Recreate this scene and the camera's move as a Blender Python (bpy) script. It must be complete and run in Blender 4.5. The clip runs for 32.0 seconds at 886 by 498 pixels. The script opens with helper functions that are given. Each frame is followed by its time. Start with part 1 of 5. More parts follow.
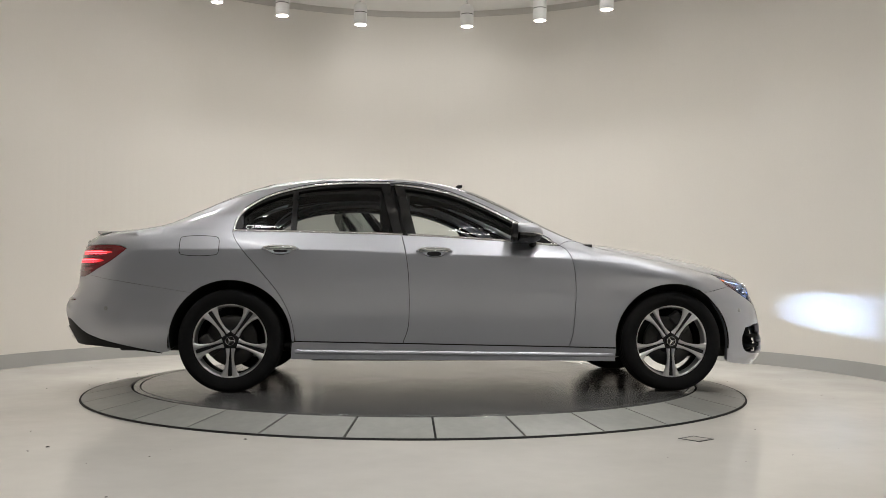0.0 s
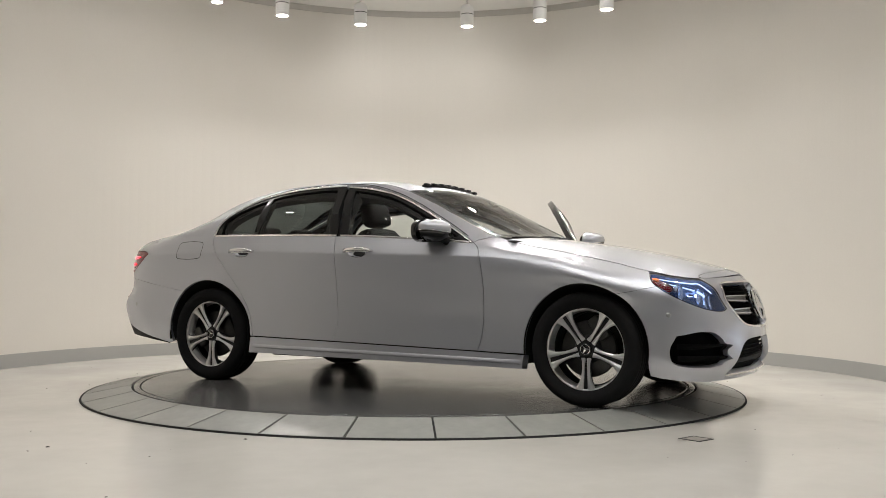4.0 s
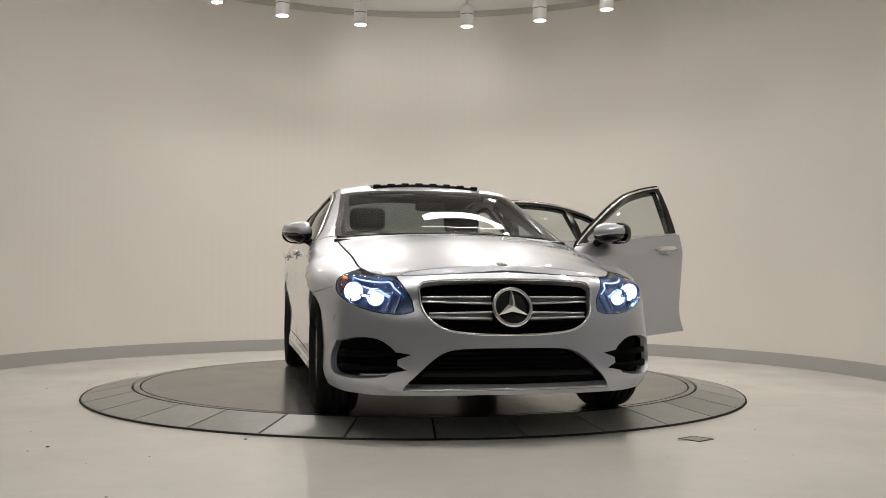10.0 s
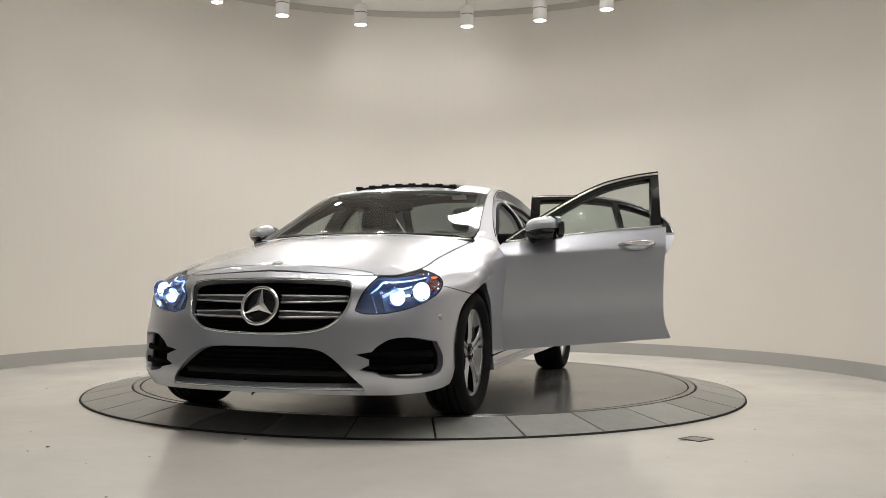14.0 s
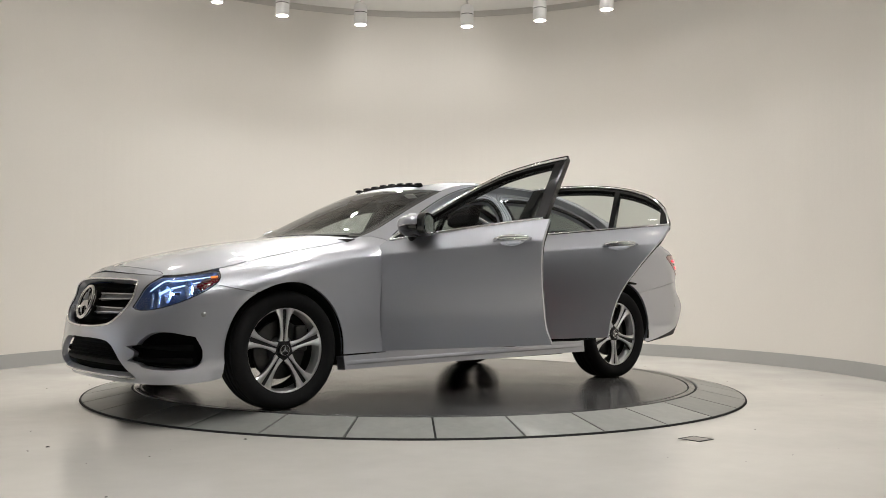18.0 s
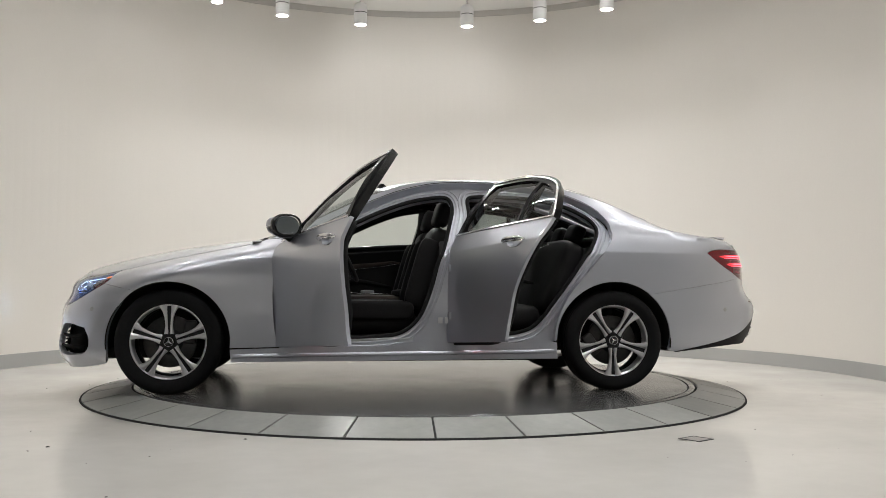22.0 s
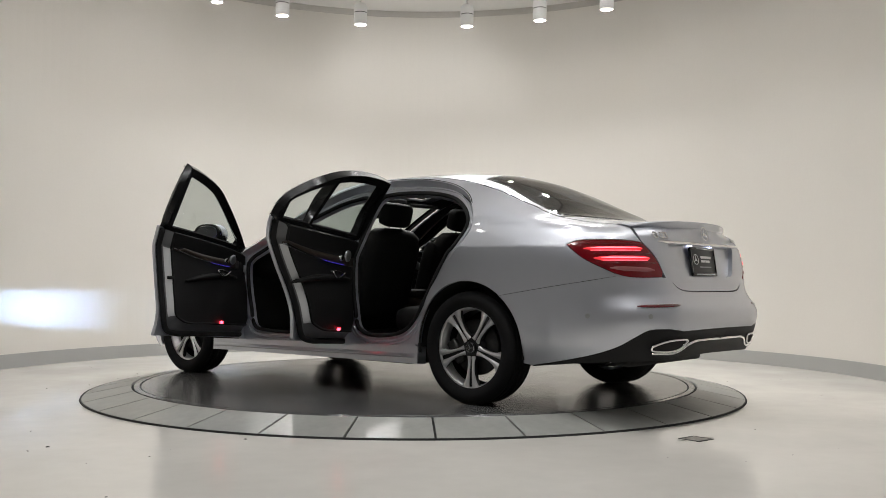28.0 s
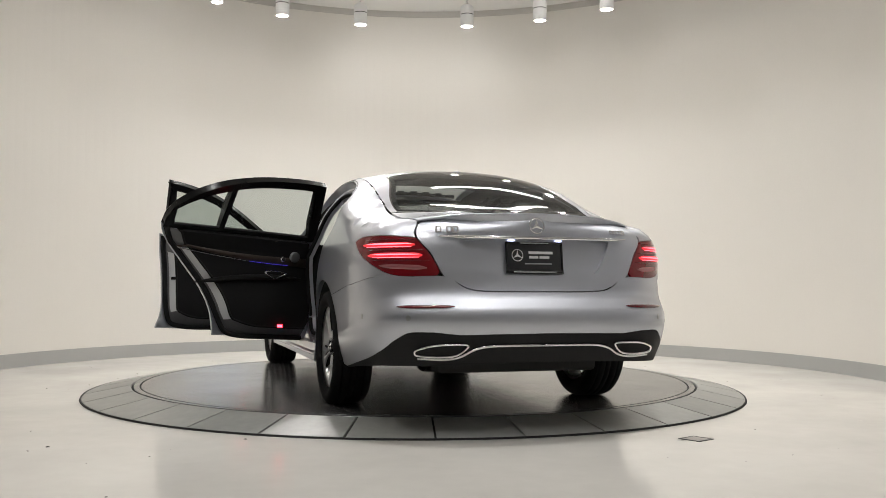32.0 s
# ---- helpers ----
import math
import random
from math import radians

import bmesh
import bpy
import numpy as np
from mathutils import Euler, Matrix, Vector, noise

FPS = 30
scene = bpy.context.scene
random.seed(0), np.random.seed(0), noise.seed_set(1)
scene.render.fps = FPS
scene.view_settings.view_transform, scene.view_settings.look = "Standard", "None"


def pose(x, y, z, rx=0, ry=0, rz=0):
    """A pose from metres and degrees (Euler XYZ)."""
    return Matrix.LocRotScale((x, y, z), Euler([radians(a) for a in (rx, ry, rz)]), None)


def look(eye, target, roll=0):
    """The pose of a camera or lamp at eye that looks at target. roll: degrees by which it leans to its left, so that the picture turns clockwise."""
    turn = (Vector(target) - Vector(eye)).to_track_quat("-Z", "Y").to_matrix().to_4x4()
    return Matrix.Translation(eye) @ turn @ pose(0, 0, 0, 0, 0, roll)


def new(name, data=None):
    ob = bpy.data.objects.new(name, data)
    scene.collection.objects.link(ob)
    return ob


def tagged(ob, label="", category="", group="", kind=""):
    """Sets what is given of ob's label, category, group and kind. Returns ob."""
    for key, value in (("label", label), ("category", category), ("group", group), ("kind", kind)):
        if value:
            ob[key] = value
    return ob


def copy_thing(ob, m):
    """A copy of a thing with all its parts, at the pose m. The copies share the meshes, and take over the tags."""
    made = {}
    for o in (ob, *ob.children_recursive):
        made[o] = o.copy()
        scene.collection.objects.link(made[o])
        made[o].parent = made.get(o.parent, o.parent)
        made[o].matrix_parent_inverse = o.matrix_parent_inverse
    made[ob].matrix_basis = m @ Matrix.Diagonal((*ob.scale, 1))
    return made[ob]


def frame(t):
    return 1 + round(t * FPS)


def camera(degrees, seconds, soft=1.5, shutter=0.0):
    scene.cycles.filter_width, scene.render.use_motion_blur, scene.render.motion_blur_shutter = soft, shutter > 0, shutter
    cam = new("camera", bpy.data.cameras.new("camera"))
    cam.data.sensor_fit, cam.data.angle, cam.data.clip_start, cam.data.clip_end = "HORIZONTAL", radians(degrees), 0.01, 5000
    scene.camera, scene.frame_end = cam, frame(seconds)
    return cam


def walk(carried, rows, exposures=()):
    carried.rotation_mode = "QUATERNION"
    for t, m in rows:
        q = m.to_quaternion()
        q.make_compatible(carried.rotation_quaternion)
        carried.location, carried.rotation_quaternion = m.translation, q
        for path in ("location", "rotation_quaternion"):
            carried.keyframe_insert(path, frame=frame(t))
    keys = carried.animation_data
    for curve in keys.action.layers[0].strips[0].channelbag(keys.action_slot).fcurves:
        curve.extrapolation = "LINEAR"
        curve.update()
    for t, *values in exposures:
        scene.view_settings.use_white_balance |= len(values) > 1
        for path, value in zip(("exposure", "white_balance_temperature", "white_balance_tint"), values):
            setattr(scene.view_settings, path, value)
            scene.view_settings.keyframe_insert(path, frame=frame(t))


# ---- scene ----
# camera: stands still on the showroom floor
cam = camera(51.18, 32.0, soft=0.6)
EYE = Vector((0.0, -7.032, 0.718))
STAND = look(EYE, EYE + Vector((0.0278, 1.0, 0.0371)), 0.27)
walk(cam, [(0.0, STAND), (32.0, STAND)], exposures=[
    (0.0, 0.00, 6420, 10), (3.0, 0.10, 6480, 10), (6.0, 0.10, 6580, 10), (9.0, -0.04, 6620, 10), (11.2, -0.32, 6650, 10), (13.0, -0.18, 6650, 10), (14.0, 0.00, 6560, 10),
    (16.5, 0.10, 6460, 10), (20.5, 0.19, 6320, 10), (25.0, 0.12, 6150, 10), (28.0, 0.10, 6280, 10), (29.0, 0.18, 6300, 10), (31.0, 0.19, 6340, 10), (32.0, 0.25, 6370, 10)])

# turn of the platform, degrees at every second second
TURN = [2.05, -14.70, -31.25, -47.30, -63.50, -79.15, -93.66, -108.54, -124.80,
        -140.80, -157.45, -174.10, -190.90, -207.40, -222.70, -238.30, -254.40]
CAR_AT = (0.2164, 0.0046)          # the car's middle from the platform's axis

# room
ROOM_C, ROOM_R, CEIL = (-0.010, 0.273), 3.853, 4.02
LAMP_R, LAMP_Z = 2.96, 3.58
FLOOR_Z = -0.0687

# ---- light ----
world = bpy.data.worlds.new("dim_room")
scene.world = world
world.use_nodes = True
world.node_tree.nodes["Background"].inputs[0].default_value = (0.75, 0.80, 0.9, 1)
world.node_tree.nodes["Background"].inputs[1].default_value = 0.03
scene.view_settings.exposure = 0.0

# ceiling spotlights: angle round the room, watts
# only those from 48.2 to 134 are in view; the rest are added fill
LAMPS = [(134, 42), (119.4, 66), (102.4, 76), (79.3, 76), (63.3, 66), (48.2, 52), (22, 42), (-5, 36), (-32, 34),
         (158, 28), (185, 12), (212, 8), (242, 30), (270, 115), (298, 66)]


def lamp_place(a):
    r = 2.26 if a == 270 else LAMP_R          # unseen fill lamp, set further in so the tiles before the car stay shaded
    return Vector((ROOM_C[0] + r * math.cos(radians(a)), ROOM_C[1] + r * math.sin(radians(a)), LAMP_Z))


def add_spot(at, target, watts, size, blend, colour=(1.0, 0.972, 0.925), radius=0.045):
    data = bpy.data.lights.new("spot", "SPOT")
    data.energy, data.spot_size, data.spot_blend, data.color = watts, radians(size), blend, colour
    data.shadow_soft_size = radius
    ob = new("spot_light", data)
    ob.matrix_world = look(at, target)
    return ob


for a, watts in LAMPS:
    at = lamp_place(a)
    if a == 270:
        add_spot(at - Vector((0, 0, 0.03)), Vector((0, -2.85, 0)), watts, 78, 1.0)
    else:
        add_spot(at - Vector((0, 0, 0.03)), Vector((at.x * .80, at.y * .70, 0)), watts, 125, 1.0)
# extra spots at the far lamps, added to brighten the floor before the platform
for a in (119.4, 102.4, 79.3, 63.3):
    add_spot(lamp_place(a) - Vector((0, 0, 0.03)), Vector((0, -2.75, 0)), 62, 42, 1.0)
# extra spots at two lamps, added for the glow high on the far wall
for a, x in ((102.4, -.12), (79.3, .12)):
    add_spot(lamp_place(a) - Vector((0, 0, 0.03)), Vector((x, 4.1, 3.0)), 6.5, 165, 1.0)

# ---- materials ----


def material(name, base, rough=0.5, metal=0.0, grain=0.0, scale=20.0, bump=0.0, coat=0.0, stains=0.0, stain_scale=2.0,
             emit=None, strength=0.0, alpha=None, ior=1.45, rough_var=0.0, detail=6.0):
    m = bpy.data.materials.new(name)
    m.use_nodes = True
    nt = m.node_tree
    b = nt.nodes["Principled BSDF"]
    b.inputs["Base Color"].default_value = (*base, 1)
    b.inputs["Roughness"].default_value, b.inputs["Metallic"].default_value = rough, metal
    b.inputs["Coat Weight"].default_value, b.inputs["Coat Roughness"].default_value = coat, 0.055
    b.inputs["IOR"].default_value = ior
    if emit:
        b.inputs["Emission Color"].default_value, b.inputs["Emission Strength"].default_value = (*emit, 1), strength
    if grain or bump or stains or rough_var:
        tc = nt.nodes.new("ShaderNodeTexCoord")
        n1 = nt.nodes.new("ShaderNodeTexNoise")
        n1.inputs["Scale"].default_value, n1.inputs["Detail"].default_value = scale, detail
        nt.links.new(tc.outputs["Object"], n1.inputs["Vector"])
        n2 = nt.nodes.new("ShaderNodeTexNoise")
        n2.inputs["Scale"].default_value, n2.inputs["Detail"].default_value = stain_scale, 7
        nt.links.new(tc.outputs["Object"], n2.inputs["Vector"])
        add = nt.nodes.new("ShaderNodeMath")
        add.operation = "MULTIPLY_ADD"
        nt.links.new(n1.outputs["Fac"], add.inputs[0])
        add.inputs[1].default_value = grain * 2
        r2 = nt.nodes.new("ShaderNodeMath")
        r2.operation = "MULTIPLY_ADD"
        nt.links.new(n2.outputs["Fac"], r2.inputs[0])
        r2.inputs[1].default_value, r2.inputs[2].default_value = stains * 2, 1 - grain - stains
        nt.links.new(r2.outputs[0], add.inputs[2])
        hsv = nt.nodes.new("ShaderNodeMix")
        hsv.data_type, hsv.blend_type = "RGBA", "MULTIPLY"
        hsv.inputs["Factor"].default_value = 1
        hsv.inputs["A"].default_value = (*base, 1)
        nt.links.new(add.outputs[0], hsv.inputs["B"])
        nt.links.new(hsv.outputs["Result"], b.inputs["Base Color"])
        if rough_var:
            rr = nt.nodes.new("ShaderNodeMath")
            rr.operation = "MULTIPLY_ADD"
            nt.links.new(n2.outputs["Fac"], rr.inputs[0])
            rr.inputs[1].default_value, rr.inputs[2].default_value = 2 * rough_var, rough - rough_var
            nt.links.new(rr.outputs[0], b.inputs["Roughness"])
        if bump:
            bp = nt.nodes.new("ShaderNodeBump")
            bp.inputs["Strength"].default_value, bp.inputs["Distance"].default_value = bump, 0.01
            nt.links.new(n1.outputs["Fac"], bp.inputs["Height"])
            nt.links.new(bp.outputs[0], b.inputs["Normal"])
    return m


def glass_material(name, tint, gloss=1.0):
    """Thin pane: tinted see-through with a mirror gloss by Fresnel."""
    m = bpy.data.materials.new(name)
    m.use_nodes = True
    nt = m.node_tree
    nt.nodes.remove(nt.nodes["Principled BSDF"])
    out = nt.nodes["Material Output"]
    tr = nt.nodes.new("ShaderNodeBsdfTransparent")
    tr.inputs[0].default_value = (*tint, 1)
    gl = nt.nodes.new("ShaderNodeBsdfGlossy")
    gl.inputs["Roughness"].default_value = 0.01
    lw = nt.nodes.new("ShaderNodeLayerWeight")
    lw.inputs[0].default_value = 0.5
    pw = nt.nodes.new("ShaderNodeMath")
    pw.operation, pw.inputs[1].default_value = "POWER", 5.0
    nt.links.new(lw.outputs["Facing"], pw.inputs[0])
    fr = nt.nodes.new("ShaderNodeMath")
    fr.operation, fr.inputs[1].default_value, fr.inputs[2].default_value = "MULTIPLY_ADD", 0.90 * gloss, 0.045 * gloss
    nt.links.new(pw.outputs[0], fr.inputs[0])
    mx = nt.nodes.new("ShaderNodeMixShader")
    nt.links.new(fr.outputs[0], mx.inputs[0])
    nt.links.new(tr.outputs[0], mx.inputs[1])
    nt.links.new(gl.outputs[0], mx.inputs[2])
    nt.links.new(mx.outputs[0], out.inputs[0])
    return m


SILVER = material("silver_paint", (0.535, 0.552, 0.605), 0.42, 0.85, grain=0.05, scale=900, coat=1.0)
CHROME = material("chrome", (0.82, 0.82, 0.83), 0.07, 1.0)
SATIN = material("satin_chrome", (0.86, 0.86, 0.87), 0.20, 1.0)
ALU = material("machined_alloy", (0.72, 0.72, 0.73), 0.30, 0.8, grain=0.05, scale=120)
RIM_DARK = material("dark_alloy", (0.022, 0.022, 0.024), 0.35, 0.4)
TYRE = material("tyre_rubber", (0.011, 0.011, 0.0115), 0.88, grain=0.2, scale=60, bump=0.1, ior=1.3)
BLACK = material("black_plastic", (0.013, 0.013, 0.0135), 0.55, grain=0.1, scale=200, bump=0.05, ior=1.28)
GLOSSB = material("gloss_black", (0.010, 0.010, 0.011), 0.12, coat=0.5)
SEAL = material("rubber_seal", (0.014, 0.014, 0.0145), 0.7, ior=1.3)
LEATHER = material("black_leather", (0.0135, 0.0132, 0.0135), 0.6, grain=0.15, scale=90, bump=0.15, ior=1.25)
TRIM = material("dark_trim", (0.021, 0.0205, 0.021), 0.7, grain=0.15, scale=150, bump=0.1, ior=1.3)
WOODT = material("dark_wood_trim", (0.035, 0.024, 0.018), 0.3, grain=0.3, scale=40, coat=0.4)
UNDER = material("underbody", (0.02, 0.02, 0.02), 0.8, grain=0.3, scale=15)
IRON = material("brake_iron", (0.07, 0.069, 0.067), 0.45, 0.9, grain=0.2, scale=60)
GREYMETAL = material("satin_metal", (0.42, 0.43, 0.44), 0.3, 0.9)
DOORDARK = material("dark_door_edge", (0.17, 0.172, 0.18), 0.4, 0.3, grain=0.05, scale=60)
LATCHGREY = material("grey_edge_strip", (0.70, 0.71, 0.72), 0.4, 0.1)
GLASS = glass_material("window_glass", (0.66, 0.71, 0.70))
FRAMEB = material("black_window_frame", (0.011, 0.011, 0.0115), 0.22, ior=1.35)
VOID = material("dark_opening", (0.005, 0.005, 0.0055), 0.9, ior=1.2)
BARGREY = material("grey_grille_bar", (0.13, 0.13, 0.135), 0.3, 0.8)
BARCHROME = material("bright_grille_line", (0.80, 0.81, 0.83), 0.25, 0.6)
LINERED = material("red_light_core", (0.6, 0.1, 0.12), 0.3, emit=(1.0, 0.09, 0.12), strength=4)
TAILRED = material("lit_red_lens", (0.11, 0.003, 0.006), 0.10, coat=0.5, emit=(1.0, 0.02, 0.04), strength=0.025)
TINTED = glass_material("tinted_glass", (0.33, 0.36, 0.355))
REARGLASS = glass_material("rear_glass", (0.28, 0.31, 0.31))
LENS = glass_material("clear_lens", (0.93, 0.94, 0.96))
MIRROR = material("mirror_glass", (0.30, 0.31, 0.32), 0.03, 1.0)
RED = material("red_lens", (0.11, 0.004, 0.008), 0.12, coat=1.0)
REDGLOW = material("red_light", (0.5, 0.02, 0.03), 0.3, emit=(1.0, 0.03, 0.05), strength=0.55)
REDLAMP = material("red_door_light", (0.5, 0.02, 0.02), 0.3, emit=(1.0, 0.03, 0.05), strength=13)
AMBER = material("amber_reflector", (0.75, 0.20, 0.03), 0.2, coat=1.0, emit=(1.0, 0.25, 0.04), strength=0.8)
BEAM = material("headlamp_light", (0.9, 0.9, 1.0), 0.2, emit=(0.55, 0.72, 1.0), strength=11)
BEAMSLOT = material("headlamp_beam", (0.9, 0.9, 1.0), 0.2, emit=(0.45, 0.66, 1.0), strength=420000)
# blue tint stands in for the lamps' glow on the housing
LAMPSHELL = material("blue_lit_lamp_inner", (0.20, 0.27, 0.44), 0.25, 0.6)
SHOWROOM = material("grey_wall_paint", (0.62, 0.62, 0.62), 0.7, stains=0.05)
# darker copy of the wall grey, so the car's side reflects less light
DIMWALL = material("dimmed_wall", (0.22, 0.22, 0.225), 0.7, stains=0.05)
STRIPLIGHT = material("strip_light", (1, 1, 1), 0.3, emit=(1.0, 0.97, 0.93), strength=30)
DRL = material("running_light", (0.8, 0.85, 0.95), 0.2, emit=(0.42, 0.62, 1.0), strength=1.1)
# coloured pale blue as if lit by the lamps
LAMPFIN = material("blue_lit_lamp_fin", (0.42, 0.52, 0.74), 0.16, 0.85)
BLUE = material("blue_ambient_light", (0.05, 0.05, 0.4), 0.3, emit=(0.10, 0.07, 1.0), strength=0.6)
PLATELAMP = material("plate_light", (0.9, 0.9, 1.0), 0.2, emit=(0.65, 0.7, 1.0), strength=5)
WHITEMARK = material("printed_white", (0.7, 0.7, 0.7), 0.5)
GREYMARK = material("printed_grey", (0.35, 0.36, 0.37), 0.5)

WALLPAINT = material("cream_wall_paint", (0.80, 0.77, 0.72), 0.65, grain=0.02, scale=60, bump=0.04, stains=0.03, stain_scale=0.8)
CEILPAINT = material("ceiling_paint", (0.80, 0.79, 0.77), 0.7, stains=0.03, stain_scale=1.0)
BASEB = material("grey_baseboard", (0.42, 0.42, 0.41), 0.55, stains=0.06, stain_scale=3)
CORNICE = material("grey_cornice_paint", (0.56, 0.54, 0.51), 0.6, stains=0.04, stain_scale=2)
FLOORM = material("polished_concrete", (0.79, 0.765, 0.715), 0.15, grain=0.05, scale=9, stains=0.09, stain_scale=1.3, rough_var=0.06)
DISCM = material("painted_steel_deck", (0.095, 0.095, 0.095), 0.20, grain=0.05, scale=14, stains=0.28, stain_scale=2.4, rough_var=0.05)
STONE = material("grey_stone_tile", (0.34, 0.345, 0.325), 0.36, grain=0.16, scale=18, stains=0.18, stain_scale=2.5, bump=0.03, rough_var=0.08, ior=1.5)


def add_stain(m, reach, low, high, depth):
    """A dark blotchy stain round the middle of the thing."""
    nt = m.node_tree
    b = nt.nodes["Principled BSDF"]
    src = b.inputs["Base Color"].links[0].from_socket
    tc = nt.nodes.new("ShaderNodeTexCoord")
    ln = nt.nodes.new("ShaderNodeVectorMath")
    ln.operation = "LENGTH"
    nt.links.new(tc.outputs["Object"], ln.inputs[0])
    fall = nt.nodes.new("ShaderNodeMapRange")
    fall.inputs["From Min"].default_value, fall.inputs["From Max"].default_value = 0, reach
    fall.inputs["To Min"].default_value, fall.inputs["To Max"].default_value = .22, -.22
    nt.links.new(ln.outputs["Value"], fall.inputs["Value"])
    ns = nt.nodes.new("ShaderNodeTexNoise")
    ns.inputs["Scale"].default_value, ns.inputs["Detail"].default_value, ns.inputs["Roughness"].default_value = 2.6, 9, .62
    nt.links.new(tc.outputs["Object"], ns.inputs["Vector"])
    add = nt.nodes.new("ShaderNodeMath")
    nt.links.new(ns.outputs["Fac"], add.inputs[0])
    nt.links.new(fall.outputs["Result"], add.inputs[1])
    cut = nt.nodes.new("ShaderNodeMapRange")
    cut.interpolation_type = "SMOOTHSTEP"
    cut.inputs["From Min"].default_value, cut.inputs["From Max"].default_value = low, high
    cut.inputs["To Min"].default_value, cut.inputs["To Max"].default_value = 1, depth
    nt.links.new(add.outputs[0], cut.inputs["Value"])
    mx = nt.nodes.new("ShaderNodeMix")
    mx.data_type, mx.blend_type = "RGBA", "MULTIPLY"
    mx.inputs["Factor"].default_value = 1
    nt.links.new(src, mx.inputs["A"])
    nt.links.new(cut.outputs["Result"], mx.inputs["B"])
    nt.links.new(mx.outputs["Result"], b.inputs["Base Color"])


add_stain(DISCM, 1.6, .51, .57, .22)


def vary_by_piece(m, spread):
    """Each piece a little lighter or darker than the next."""
    nt = m.node_tree
    b = nt.nodes["Principled BSDF"]
    src = b.inputs["Base Color"].links[0].from_socket
    info = nt.nodes.new("ShaderNodeObjectInfo")
    r = nt.nodes.new("ShaderNodeMapRange")
    r.inputs["To Min"].default_value, r.inputs["To Max"].default_value = 1 - spread, 1 + spread
    nt.links.new(info.outputs["Random"], r.inputs["Value"])
    mx = nt.nodes.new("ShaderNodeMix")
    mx.data_type, mx.blend_type = "RGBA", "MULTIPLY"
    mx.inputs["Factor"].default_value = 1
    nt.links.new(src, mx.inputs["A"])
    nt.links.new(r.outputs["Result"], mx.inputs["B"])
    nt.links.new(mx.outputs["Result"], b.inputs["Base Color"])


vary_by_piece(STONE, .16)
GROOVE = material("dark_groove", (0.02, 0.02, 0.02), 0.8)
LAMPWHITE = material("white_enamel", (0.8, 0.8, 0.79), 0.35)
LAMPGLOW = material("lamp_glow", (1, 1, 1), 0.3, emit=(1.0, 0.92, 0.82), strength=25)
PLATEBLACK = material("plate_black", (0.03, 0.03, 0.032), 0.35)

# ---- mesh helpers ----


def link(name, bm, mat, parent=None, label="", smooth=True, kind="", category="", group=""):
    me = bpy.data.meshes.new(name)
    bm.to_mesh(me)
    bm.free()
    me.materials.append(mat)
    if smooth:
        me.polygons.foreach_set("use_smooth", [True] * len(me.polygons))
    if "shade" in me.attributes:
        ns = np.zeros(3 * len(me.vertices))
        me.attributes["shade"].data.foreach_get("vector", ns)
        me.attributes.remove(me.attributes["shade"])
        me.normals_split_custom_set_from_vertices(ns.reshape(-1, 3).tolist())
    ob = new(name, me)
    if parent:
        ob.parent = parent
    return tagged(ob, label, category, group, kind)


def part(name, bm, mat, parent, label="", smooth=True):
    return link(name, bm, mat, parent, label, smooth)


def box(bm, c, size, m=None, bevel=0.0):
    r = bmesh.ops.create_cube(bm, size=1.0, matrix=(m or Matrix()) @ Matrix.Translation(c) @ Matrix.Diagonal((*size, 1)))
    if bevel:
        es = list({e for v in r["verts"] for e in v.link_edges})
        bmesh.ops.bevel(bm, geom=es, offset=bevel, segments=2, profile=0.5, affect="EDGES")
    return r["verts"]


def lathe(bm, prof, axis="Z", n=48, m=None):
    """Turns a profile of (radius, height) about an axis."""
    m = m or Matrix()
    rings = []
    for r, h in prof:
        ring = []
        for k in range(n):
            a = 2 * math.pi * k / n
            p = (r * math.cos(a), r * math.sin(a), h)
            if axis == "Y":
                p = (r * math.cos(a), h, r * math.sin(a))
            elif axis == "X":
                p = (h, r * math.cos(a), r * math.sin(a))
            ring.append(bm.verts.new(m @ Vector(p)))
        rings.append(ring)
    for a, b in zip(rings, rings[1:]):
        for k in range(n):
            bm.faces.new((a[k], a[(k + 1) % n], b[(k + 1) % n], b[k]))
    return rings


def tube(bm, pts, r, n=8, cap=True):
    """A round bar through points; r a number or one radius a point."""
    pts = [Vector(p) for p in pts]
    rings = []
    up = Vector((0.03, 0.02, 1))
    for i, p in enumerate(pts):
        d = (pts[min(i + 1, len(pts) - 1)] - pts[max(i - 1, 0)]).normalized()
        a = d.cross(up).normalized() if abs(d.dot(up.normalized())) < 0.98 else d.cross(Vector((1, 0, 0))).normalized()
        b = d.cross(a)
        q = r[i] if isinstance(r, (list, tuple)) else r
        rings.append([bm.verts.new(p + a * q * math.cos(2 * math.pi * k / n) + b * q * math.sin(2 * math.pi * k / n)) for k in range(n)])
    for u, v in zip(rings, rings[1:]):
        for k in range(n):
            bm.faces.new((u[k], u[(k + 1) % n], v[(k + 1) % n], v[k]))
    if cap:
        bm.faces.new(rings[0][::-1]), bm.faces.new(rings[-1])


